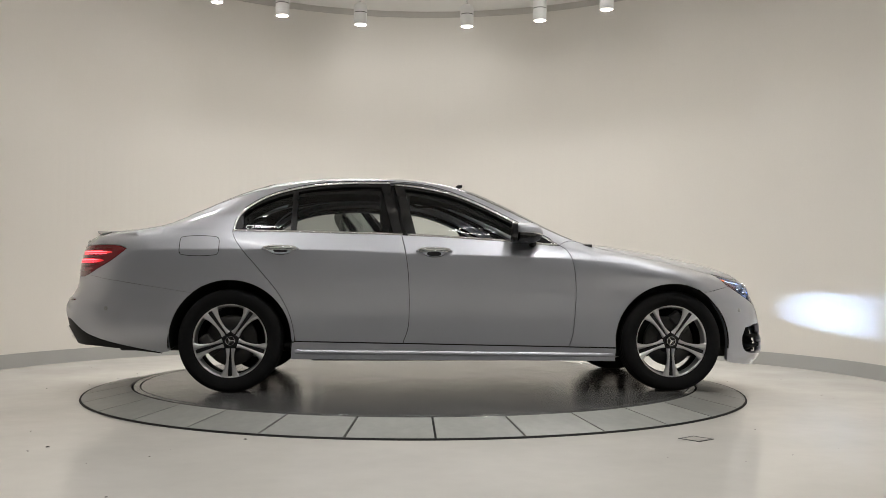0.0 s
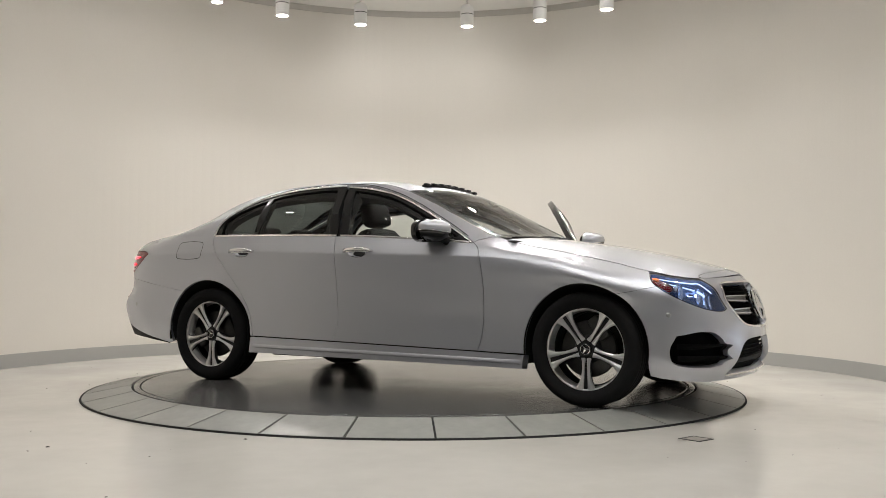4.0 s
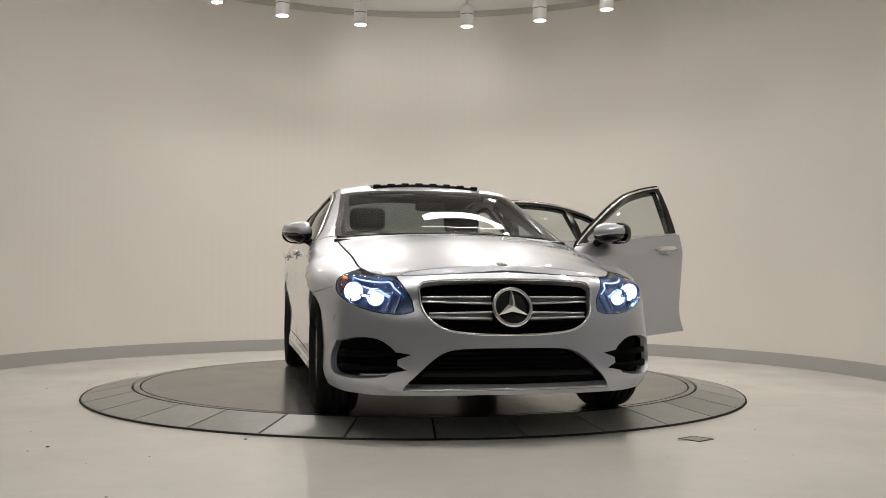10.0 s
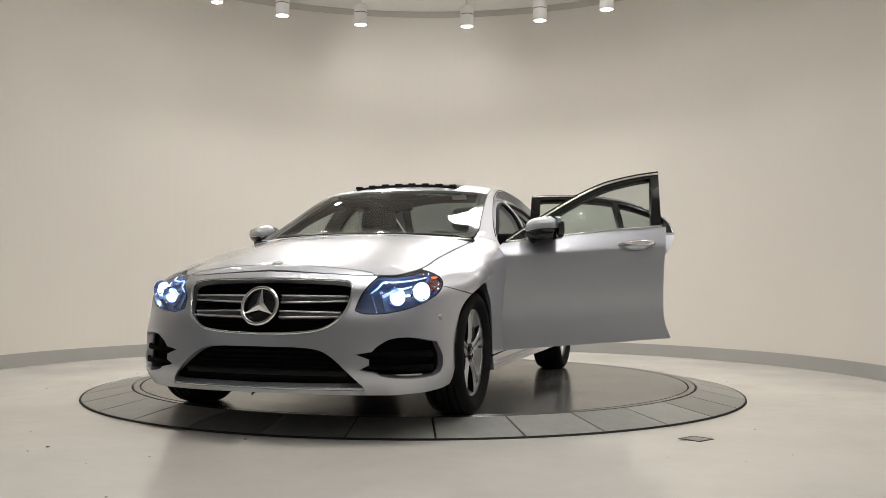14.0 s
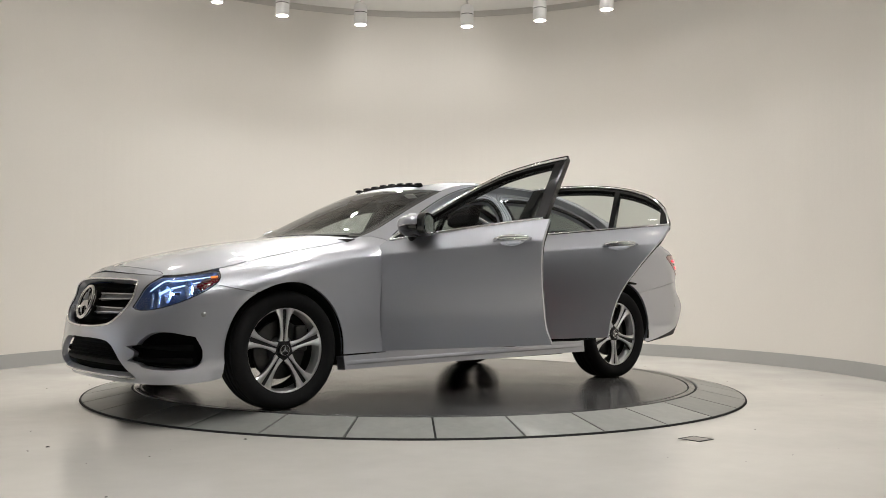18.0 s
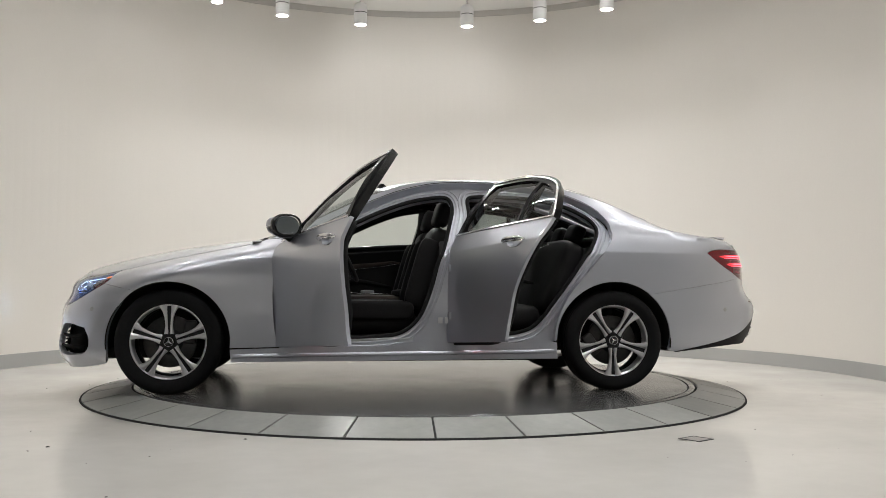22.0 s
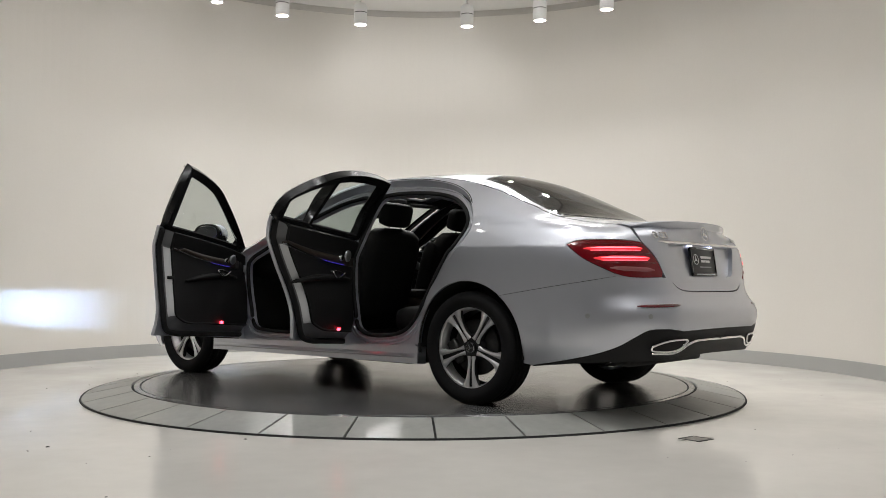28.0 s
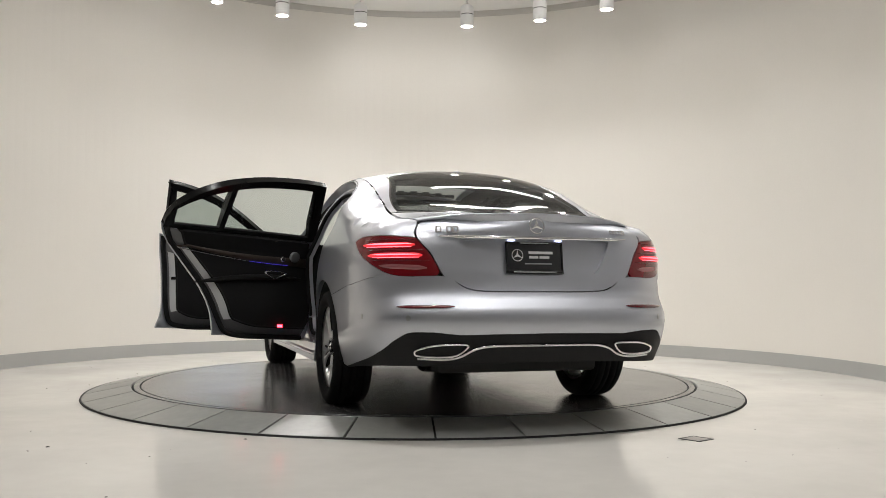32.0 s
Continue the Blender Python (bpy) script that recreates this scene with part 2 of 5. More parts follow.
def hermite(xs, ys):
    """A smooth monotone curve through knots; returns a function of numpy arrays."""
    xs, ys = np.array(xs, float), np.array(ys, float)
    h, d = np.diff(xs), np.diff(ys) / np.diff(xs)
    m = np.zeros(len(xs))
    for i in range(1, len(xs) - 1):
        if d[i - 1] * d[i] > 0:
            w1, w2 = 2 * h[i] + h[i - 1], h[i] + 2 * h[i - 1]
            m[i] = (w1 + w2) / (w1 / d[i - 1] + w2 / d[i])
    m[0], m[-1] = d[0], d[-1]

    def f(x):
        x = np.clip(np.asarray(x, float), xs[0], xs[-1])
        i = np.clip(np.searchsorted(xs, x) - 1, 0, len(xs) - 2)
        t = (x - xs[i]) / h[i]
        return ((1 + 2 * t) * (1 - t) ** 2 * ys[i] + t * (1 - t) ** 2 * h[i] * m[i]
                + t * t * (3 - 2 * t) * ys[i + 1] + t * t * (t - 1) * h[i] * m[i + 1])
    return f


def spline(pts, n=8, closed=False):
    """Catmull-Rom through 2D or 3D points, n steps a span."""
    P = [np.array(p, float) for p in pts]
    c = len(P)
    out = []
    for i in range(c if closed else c - 1):
        p0, p1 = (P[i - 1] if closed or i else 2 * P[0] - P[1]), P[i]
        p2 = P[(i + 1) % c]
        p3 = P[(i + 2) % c] if closed or i + 2 < c else 2 * P[-1] - P[-2]
        l = [max(1e-6, np.linalg.norm(b - a)) ** 0.5 for a, b in ((p0, p1), (p1, p2), (p2, p3))]
        t0, t1, t2, t3 = 0, l[0], l[0] + l[1], sum(l)
        for k in range(n):
            t = t1 + (t2 - t1) * k / n
            a1 = (t1 - t) / (t1 - t0) * p0 + (t - t0) / (t1 - t0) * p1
            a2 = (t2 - t) / (t2 - t1) * p1 + (t - t1) / (t2 - t1) * p2
            a3 = (t3 - t) / (t3 - t2) * p2 + (t - t2) / (t3 - t2) * p3
            b1 = (t2 - t) / (t2 - t0) * a1 + (t - t0) / (t2 - t0) * a2
            b2 = (t3 - t) / (t3 - t1) * a2 + (t - t1) / (t3 - t1) * a3
            out.append(tuple((t2 - t) / (t2 - t1) * b1 + (t - t1) / (t2 - t1) * b2))
    if not closed:
        out.append(tuple(P[-1]))
    return out


def dense(pts, step=0.03):
    """A polyline with no span longer than step."""
    out = []
    for a, b in zip(pts, pts[1:]):
        n = max(1, int(math.ceil(math.dist(a, b) / step)))
        out += [tuple(np.array(a) + (np.array(b) - np.array(a)) * k / n) for k in range(n)]
    return out + [tuple(pts[-1])]


def inside(poly, x, y):
    """Even-odd test for arrays of points."""
    px, py = np.array(poly).T
    qx, qy = np.roll(px, -1), np.roll(py, -1)
    x, y = np.asarray(x)[:, None], np.asarray(y)[:, None]
    cross = ((py > y) != (qy > y)) & (x < (qx - px) * (y - py) / np.where(qy == py, 1e-12, qy - py) + px)
    return cross.sum(1) % 2 == 1
# ---- the car's outer surface ----
from mathutils import geometry
# Plan outline at bumper height, from the middle of the tail round the side to the middle of the nose.
PLAN = spline([(-2.660, 0.0), (-2.650, 0.35), (-2.605, 0.60), (-2.47, 0.785), (-2.23, 0.876), (-1.9, 0.912), (-1.47, 0.924),
               (-0.8, 0.922), (0, 0.916), (0.8, 0.918), (1.47, 0.924), (1.8, 0.905), (1.99, 0.850), (2.12, 0.74),
               (2.215, 0.55), (2.275, 0.3), (2.300, 0.0)], 24)
PLAN = np.array(PLAN)
_len = np.concatenate([[0], np.cumsum(np.hypot(*np.diff(PLAN, axis=0).T))])
ARC = _len - np.interp(0.0, PLAN[:, 0], _len)
S_TAIL, S_NOSE = ARC[0], ARC[-1]
_tan = np.gradient(PLAN, ARC, axis=0)
_tan[0], _tan[-1] = (0, 1), (0, -1)
NORM = np.stack([-_tan[:, 1], _tan[:, 0]], 1)
NORM /= np.hypot(*NORM.T)[:, None]
NORM[np.abs(_tan[:, 0]) > 0.999] = (0, 1)


def row(*knots):
    return hermite([k[0] for k in knots], [k[1] for k in knots])


# height and inset of the lines that run along the body
UNDER_EDGE_Z = row((-3.3, .29), (-2.65, .29), (-2.3, .28), (-1.9, .255), (-1.47, .22), (-1.07, .205), (1.07, .19), (1.47, .18), (1.85, .15), (2.2, .165), (3, .165))
UNDER_EDGE_IN = row((-3.3, .10), (-2.65, .07), (-1.9, .045), (-1.07, .006), (1.07, .006), (1.47, .04), (1.85, .05), (2.2, .05), (3, .05))
LOWER_Z = row((-3.3, .44), (-2.6, .43), (-1.9, .36), (-1.07, .345), (1.07, .325), (1.85, .24), (3, .23))
LOWER_IN = row((-3.3, .012), (-2.6, .012), (-1.9, .012), (-1.07, .016), (1.07, .016), (1.47, .010), (1.85, .008), (2.2, .0), (3, .02))
RUB_Z = row((-3.3, .580), (-2.6, .58), (-2.1, .52), (1.0, .48), (1.85, .40), (3, .40))
RUB_IN = row((-3.3, -.002), (-2.6, -.002), (-1.9, 0), (-1.07, .020), (.9, .021), (1.4, 0), (1.85, 0), (3, .005))
WAIST_Z = row((-3.3, .652), (-2.6, .652), (-1.9, .66), (1.3, .66), (1.85, .56), (3, .55))
WAIST_IN = row((-3.3, .052), (-2.6, .046), (-2.2, 0), (-1.47, -.006), (-1, .005), (.9, .006), (1.47, -.004), (1.8, .006), (2, .02), (2.4, .03), (3, .012))
SHOULDER_Z = row((-3.3, .79), (-2.93, .80), (-2.65, .85), (-2.3, .915), (-2.1, .93), (-1, .936), (-.17, .911), (.78, .888), (1.32, .845), (1.6, .785), (1.8, .724), (2, .686), (2.4, .63), (3, .63))
SHOULDER_IN = row((-3.3, .10), (-2.65, .075), (-2.2, .016), (-1.9, .001), (-1, .0), (.8, .0), (1.3, .004), (1.6, .016), (1.85, .045), (2, .055), (2.4, .07), (3, .035))
BELTLINE_Z = row((-3.3, .94), (-2.65, .96), (-2.3, 1.0), (-1.9, 1.03), (-1.47, 1.058), (-1.03, 1.052), (-.35, 1.04), (.39, 1.0), (.7, .975), (.95, .932), (1.25, .882), (1.8, .768), (2, .737), (2.4, .712), (3, .715))
BELTLINE_IN = row((-3.3, .13), (-2.65, .11), (-2.3, .07), (-1.9, .058), (-1.47, .054), (0, .054), (.7, .056), (.95, .055), (1.25, .060), (1.8, .095), (2, .11), (2.4, .10), (3, .075))
GLASSLINE_Z = row((-3.3, 1.02), (-2.65, 1.01), (-2.3, 1.04), (-1.95, 1.085), (-1.7, 1.14), (-1.47, 1.20), (-1, 1.245), (-.3, 1.24), (.1, 1.20), (.4, 1.11), (.7, 1.018), (.95, .950), (1.25, .901), (1.8, .788), (2, .760), (2.4, .738), (3, .748))
GLASSLINE_IN = row((-3.3, .125), (-2.65, .15), (-2.3, .125), (-1.95, .12), (-1.47, .135), (-1, .146), (-.3, .146), (.1, .135), (.4, .115), (.7, .108), (.95, .116), (1.25, .128), (1.8, .155), (2, .155), (2.4, .13), (3, .10))
ROOFLINE_Z = row((-3.3, 1.06), (-2.65, 1.045), (-2.3, 1.063), (-2, 1.104), (-1.75, 1.190), (-1.47, 1.302), (-1.2, 1.376), (-.9, 1.418), (-.4, 1.432), (-.1, 1.405), (.1, 1.347), (.3, 1.262), (.5, 1.165), (.72, 1.060), (.85, 1.010), (1.0, .966), (1.25, .918), (1.5, .866), (1.78, .806), (1.92, .784), (2.05, .771), (2.25, .758), (2.4, .756), (2.6, .764), (3, .780))
ROOFLINE_IN = row((-3.3, .14), (-2.65, .22), (-2.3, .24), (-2, .27), (-1.75, .285), (-1.47, .295), (-1, .308), (-.4, .312), (0, .30), (.3, .262), (.5, .232), (.72, .195), (.85, .188), (1.0, .194), (1.25, .208), (1.5, .22), (1.78, .215), (2.05, .21), (2.4, .155), (3, .13))
ROWS = [(UNDER_EDGE_Z, UNDER_EDGE_IN), (LOWER_Z, LOWER_IN), (RUB_Z, RUB_IN), (WAIST_Z, WAIST_IN), (SHOULDER_Z, SHOULDER_IN), (BELTLINE_Z, BELTLINE_IN), (GLASSLINE_Z, GLASSLINE_IN), (ROOFLINE_Z, ROOFLINE_IN)]
EDGE_Z = ROWS[7][0]
CREASE = row((-3.4, 0), (-2.5, 0), (-2.1, .4), (-1.5, .6), (1.0, .6), (1.45, .4), (1.75, 0), (3, 0))     # sharpness of the shoulder line


def side(s, z, m=-1):
    """Points of the body's side, tail and nose: s along the plan outline, z the height; m -1 right, 1 left."""
    s, z = np.atleast_1d(np.asarray(s, float)), np.atleast_1d(np.asarray(z, float))
    zk = np.stack([r[0](s) for r in ROWS])
    for k in range(1, len(zk)):
        zk[k] = np.maximum(zk[k], zk[k - 1] + 0.008)
    ik = np.stack([r[1](s) for r in ROWS])
    h, d = np.diff(zk, axis=0), np.diff(ik, axis=0) / np.diff(zk, axis=0)
    t = np.zeros_like(zk)
    t[1:-1] = (d[:-1] * h[1:] + d[1:] * h[:-1]) / (h[:-1] + h[1:])
    t[0], t[-1] = d[0], d[-1]
    lo_t, hi_t = t.copy(), t.copy()
    c4 = CREASE(s)
    lo_t[4], hi_t[4] = t[4] + (d[3] - t[4]) * c4, t[4] + (d[4] - t[4]) * c4
    zz = np.clip(z, zk[0] - 0.05, zk[-1] + 0.03)
    i = np.clip((zz[None] >= zk).sum(0) - 1, 0, len(zk) - 2)
    c = np.arange(len(s))
    u = (zz - zk[i, c]) / h[i, c]
    uc = np.clip(u, 0, 1)
    v = ((1 + 2 * uc) * (1 - uc) ** 2 * ik[i, c] + uc * (1 - uc) ** 2 * h[i, c] * hi_t[i, c]
         + uc * uc * (3 - 2 * uc) * ik[i + 1, c] + uc * uc * (uc - 1) * h[i, c] * lo_t[i + 1, c])
    v = v + np.where(u < 0, t[0], np.where(u > 1, t[-1], 0)) * (u - uc) * h[i, c]
    px, py = np.interp(s, ARC, PLAN[:, 0]), np.interp(s, ARC, PLAN[:, 1])
    nx, ny = np.interp(s, ARC, NORM[:, 0]), np.interp(s, ARC, NORM[:, 1])
    l = np.hypot(nx, ny)
    return np.stack([px - nx / l * v, m * (py - ny / l * v), z], 1)


def nose(q, z, m=1):
    """The nose from side to side: q to the car's left from its middle."""
    q = np.atleast_1d(np.asarray(q, float))
    p = side(S_NOSE - np.abs(q), z, 1)
    p[:, 1] *= np.where(q < 0, -1, 1)
    return p


def tail(q, z, m=1):
    q = np.atleast_1d(np.asarray(q, float))
    p = side(S_TAIL + np.abs(q), z, 1)
    p[:, 1] *= np.where(q < 0, -1, 1)
    return p


_ss = np.linspace(S_TAIL, S_NOSE, 900)
EDGE = side(_ss, EDGE_Z(_ss), 1)
_keep = np.maximum.accumulate(EDGE[:, 0]) <= EDGE[:, 0] + 1e-9
EDGE = EDGE[_keep]
CENTRE_Z = row((-2.52, 1.056), (-2.235, 1.100), (-2.0, 1.124), (-1.85, 1.182), (-1.67, 1.278), (-1.5, 1.357), (-1.346, 1.415),
               (-1.15, 1.460), (-.8, 1.485), (-.6, 1.488), (-.3, 1.480), (-.05, 1.452), (.1, 1.418), (.3, 1.340), (.5, 1.242), (.7, 1.134),
               (.84, 1.060), (.90, 1.040), (.97, 1.028), (1.10, 1.014), (1.2, 1.000), (1.447, .965), (1.752, .905), (2.014, .839), (2.12, .806), (2.175, .781))


def edge_at(x):
    return np.interp(x, EDGE[:, 0], EDGE[:, 1]), np.interp(x, EDGE[:, 0], EDGE[:, 2])


def top(x, y, m=1):
    """The bonnet, screens, roof and boot from above."""
    x, y = np.atleast_1d(np.asarray(x, float)), np.atleast_1d(np.asarray(y, float))
    ye, ze = edge_at(x)
    r = np.clip(np.abs(y) / np.maximum(ye, 0.02), 0, 1.1)
    return np.stack([x, m * y, ze + (CENTRE_Z(x) - ze) * (1 - r ** 2.4)], 1)


def normals(surf, a, b, m, e=0.004, ea=0.004):
    p = surf(a + ea, b, m) - surf(a - ea, b, m)
    q = surf(a, b + e, m) - surf(a, b - e, m)
    n = np.cross(p, q)
    n /= np.maximum(np.linalg.norm(n, axis=1), 1e-9)[:, None]
    return n


def inset_poly(poly, d):
    """Moves a closed outline inwards by d."""
    P = np.array(poly, float)
    keep = [0]
    for i in range(1, len(P)):
        if math.dist(P[i], P[keep[-1]]) > 0.002:
            keep.append(i)
    if math.dist(P[keep[-1]], P[keep[0]]) < 0.002:
        keep.pop()
    P = P[keep]
    area = 0.5 * np.sum(P[:, 0] * np.roll(P[:, 1], -1) - np.roll(P[:, 0], -1) * P[:, 1])
    a, b = P - np.roll(P, 1, 0), np.roll(P, -1, 0) - P
    t = a / np.linalg.norm(a, axis=1)[:, None] + b / np.linalg.norm(b, axis=1)[:, None]
    t /= np.maximum(np.linalg.norm(t, axis=1), 0.3)[:, None]
    n = np.stack([-t[:, 1], t[:, 0]], 1) * (1 if area > 0 else -1)
    return P + n * d


def sheet(outline, surf, m=-1, step=0.05, holes=(), rim=0.014, gap=0.002, lift=0.0, bm=None, rim_holes=True, closed_back=0.0):
    """A panel cut out of a surface along an outline, with turned-in edges. closed_back: thickness of a solid panel."""
    loops = [inset_poly(outline, gap)] + [inset_poly(h, -gap) for h in holes]
    verts, edges = [], []
    for lp in loops:
        o = len(verts)
        verts += [Vector(p) for p in lp]
        edges += [(o + i, o + (i + 1) % len(lp)) for i in range(len(lp))]
    extra = [np.zeros((0, 2))]
    if surf in (side, nose, tail):
        for k, dz in ((4, -.009), (4, 0), (4, .009), (5, 0), (6, 0)):
            ls = np.arange(S_TAIL + .02, S_NOSE - .02, step * .6)
            lz = ROWS[k][0](ls) + dz
            runs = [(ls, lz)]
            if surf is not side:
                q = (S_NOSE - ls if surf is nose else ls - S_TAIL)
                near = q < 1.6
                runs = [(q[near], lz[near]), (-q[near], lz[near])]
            for qa, qz in runs:
                ok = inside(inset_poly(loops[0], .012), qa, qz)
                for lp in loops[1:]:
                    ok &= ~inside(inset_poly(lp, -.012), qa, qz)
                for lx in extra:
                    if len(lx) and dz == 0 and k > 4:
                        ok &= np.min(np.hypot(qa[:, None] - lx[None, :, 0], qz[:, None] - lx[None, :, 1]), 1) > .018
                line = [(a, b) for a, b, c in zip(qa, qz, ok) if c]
                if line:
                    o = len(verts)
                    verts += [Vector(p) for p in line]
                    edges += [(o + i, o + i + 1) for i in range(len(line) - 1) if abs(line[i + 1][0] - line[i][0]) < step * .7]
                    extra.append(np.array(line))
    crease_pts = np.concatenate(extra)
    lo, hi = loops[0].min(0), loops[0].max(0)
    gx, gy = np.meshgrid(np.arange(lo[0] + step / 2, hi[0], step), np.arange(lo[1] + step / 2, hi[1], step))
    gx, gy = gx.ravel(), gy.ravel()
    ok = inside(loops[0], gx, gy)
    for lp in loops[1:]:
        ok &= ~inside(lp, gx, gy)
    allb = np.concatenate(loops + [crease_pts])
    gx, gy = gx[ok], gy[ok]
    if len(gx):
        dist = np.min(np.hypot(gx[:, None] - allb[None, :, 0], gy[:, None] - allb[None, :, 1]), 1)
        verts += [Vector(p) for p, d in zip(zip(gx, gy), dist) if d > step * 0.45]
    from_cdt = geometry.delaunay_2d_cdt(verts, edges, [], 0, 1e-7)
    v2 = np.array([tuple(v) for v in from_cdt[0]])
    tri = np.array([f for f in from_cdt[2] if len(f) == 3])
    c = v2[tri].mean(1)
    ok = inside(loops[0], c[:, 0], c[:, 1])
    for lp in loops[1:]:
        ok &= ~inside(lp, c[:, 0], c[:, 1])
    tri = tri[ok]
    P = surf(v2[:, 0], v2[:, 1], m)
    N = normals(surf, v2[:, 0], v2[:, 1], m)
    ref = np.array([0.0, 0.0, 0.62])
    if np.sum((P - ref) * N) < 0:
        N = -N
    P = P + N * lift
    bm = bm or bmesh.new()
    used = sorted(set(tri.ravel()))
    layer = bm.verts.layers.float_vector.get("shade") or bm.verts.layers.float_vector.new("shade")
    vs = {i: bm.verts.new(P[i]) for i in used}
    NS = normals(surf, v2[:, 0], v2[:, 1], m, .004, .02)
    NS *= np.where(np.sum(NS * N, 1) < 0, -1, 1)[:, None]
    for i in used:
        vs[i][layer] = NS[i]
    fn = np.cross(P[tri[:, 1]] - P[tri[:, 0]], P[tri[:, 2]] - P[tri[:, 0]])
    flip = np.sum(fn * N[tri[:, 0]], 1) < 0
    count = {}
    for t, f in zip(tri, flip):
        if f:
            t = t[::-1]
        bm.faces.new([vs[i] for i in t])
        for a, b in ((t[0], t[1]), (t[1], t[2]), (t[2], t[0])):
            if (b, a) in count:
                del count[(b, a)]
            else:
                count[(a, b)] = 1
    depth = closed_back or rim
    if depth:
        ou = {}
        for a, b in count:
            if not rim_holes and (inside(loops[0][:], v2[[a]][:, 0], v2[[a]][:, 1])[0] and min(math.dist(v2[a], q) for q in loops[0]) > 0.004):
                continue
            for i in (a, b):
                if i not in ou:
                    ou[i] = (bm.verts.new(P[i]), bm.verts.new(P[i] - N[i] * depth))
            bm.faces.new((ou[b][0], ou[a][0], ou[a][1], ou[b][1]))
    if closed_back:
        back = {i: bm.verts.new(P[i] - N[i] * closed_back) for i in used}
        for t, f in zip(tri, flip):
            bm.faces.new([back[i] for i in (t if f else t[::-1])])
    return bm


def along(surf, pts, m, lift=0.0):
    """Space points over a surface from pairs."""
    a = np.array(pts, float)
    P, N = surf(a[:, 0], a[:, 1], m), normals(surf, a[:, 0], a[:, 1], m)
    if np.sum((P - np.array([0, 0, .62])) * N) < 0:
        N = -N
    return P + N * lift


# ---- outlines of the panels ----
BELT = [(-1.466, 1.057), (-1.032, 1.052), (-0.351, 1.038), (0.389, 0.999), (0.705, 0.973)]
BELT_Z = hermite([p[0] for p in BELT], [p[1] for p in BELT])
DLO = [(-1.466, 1.06), (-1.44, 1.153), (-1.345, 1.252), (-1.19, 1.331), (-1.0, 1.380), (-0.78, 1.407), (-0.43, 1.413),
       (-0.22, 1.396), (-0.005, 1.340), (0.191, 1.260), (0.388, 1.160), (0.56, 1.068), (0.715, 0.978)]
DLO_TOP = spline(DLO, 8)
_dx = np.array(DLO_TOP)
DLO_Z = lambda x: np.interp(x, _dx[:, 0], _dx[:, 1])
FRONT_EDGE = spline([(0.715, 0.976), (0.757, 0.945), (0.790, 0.875), (0.812, 0.729), (0.814, 0.577), (0.796, 0.387), (0.770, 0.300)], 6)
MID_EDGE = spline([(-0.352, 1.038), (-0.331, 0.947), (-0.309, 0.797), (-0.300, 0.572), (-0.307, 0.422), (-0.341, 0.322)], 6)
REAR_EDGE = spline([(-1.466, 1.057), (-1.452, 1.015), (-1.397, 0.935), (-1.284, 0.805), (-1.152, 0.640), (-1.080, 0.493), (-1.045, 0.335)], 6)
F_AXLE, R_AXLE, AXLE_Z, ARCH_F, ARCH_R = 1.4695, -1.4695, 0.335, 0.385, 0.397


def arch(x, r, a0, a1, n=26):
    return [(x + r * math.cos(radians(a0 + (a1 - a0) * k / n)), AXLE_Z + r * math.sin(radians(a0 + (a1 - a0) * k / n))) for k in range(n + 1)]


def edge_line(s0, s1, n=30):
    s = np.linspace(s0, s1, n)
    return list(zip(s, EDGE_Z(s)))


# lamp outlines along the plan line
HEAD_LOW = spline([(1.845, .780), (1.870, .730), (1.92, .692), (2.0, .650), (2.12, .604), (2.27, .570), (2.40, .566), (2.445, .580)], 5)
HEAD_IN = spline([(2.445, .580), (2.425, .640), (2.375, .705), (2.325, .750)], 5)
HEAD_TOP = [(s, min(z - .004, .780 + (s - 1.845) * .45)) for s, z in edge_line(2.325, 1.845, 16)]
HEAD = HEAD_LOW + HEAD_IN[1:] + HEAD_TOP[1:-1]
TAIL_OUT = spline([(-2.150, .936), (-2.25, .860), (-2.36, .805), (-2.46, .765), (-2.57, .752), (-2.76, .756)], 5)
TAIL_IN = spline([(-2.76, .756), (-2.775, .780), (-2.70, .880), (-2.62, .950)], 5)
TAIL_TOP = spline([(-2.62, .950), (-2.5, .958), (-2.3, .962), (-2.2, .955), (-2.150, .936)], 5)
TAILLAMP = TAIL_OUT + TAIL_IN[1:] + TAIL_TOP[1:-1]

SEAM_F = 58
FENDER = (FRONT_EDGE[::-1] + [(0.735, 0.992), (0.79, 1.012)] + edge_line(0.85, 1.83, 36) + HEAD_LOW[:9]
          + arch(F_AXLE, ARCH_F, SEAM_F, 186, 34) + [(1.075, .294)])
SILL = dense([(-1.073, .216), (1.078, .203), (1.086, .288), (.775, .296), (-.345, .318), (-1.04, .331), (-1.068, .325)], .03)
BODY_SIDE = ([(.735, .992), (.79, 1.012)] + edge_line(.85, -2.56, 110) + [(-2.585, 1.03), (-2.60, .975)] + TAIL_TOP[:-1] + TAIL_OUT[:16]
             + [(-2.30, .738), (-2.05, .700)] + arch(R_AXLE, ARCH_R, 128, 2, 40) + [(-1.062, .33), (-1.050, .335)]
             + REAR_EDGE[::-1][1:] + DLO_TOP[1:])


def both(half, s_mid):
    """A closed outline over the middle line from its half, given along the plan line."""
    h = [(abs(s_mid - s), z) for s, z in half]
    return h + [(-q, z) for q, z in h[::-1]]


_b = [(S_NOSE, .165), (2.6, .162), (2.25, .160), (2.05, .170), (1.93, .184), (1.862, .198), (1.855, .235)]
FRONT_BUMPER = both(dense(_b, .06) + arch(F_AXLE, ARCH_F, -8, SEAM_F, 18) + HEAD_LOW[8:] + HEAD_IN[1:] + edge_line(2.33, S_NOSE, 18), S_NOSE)


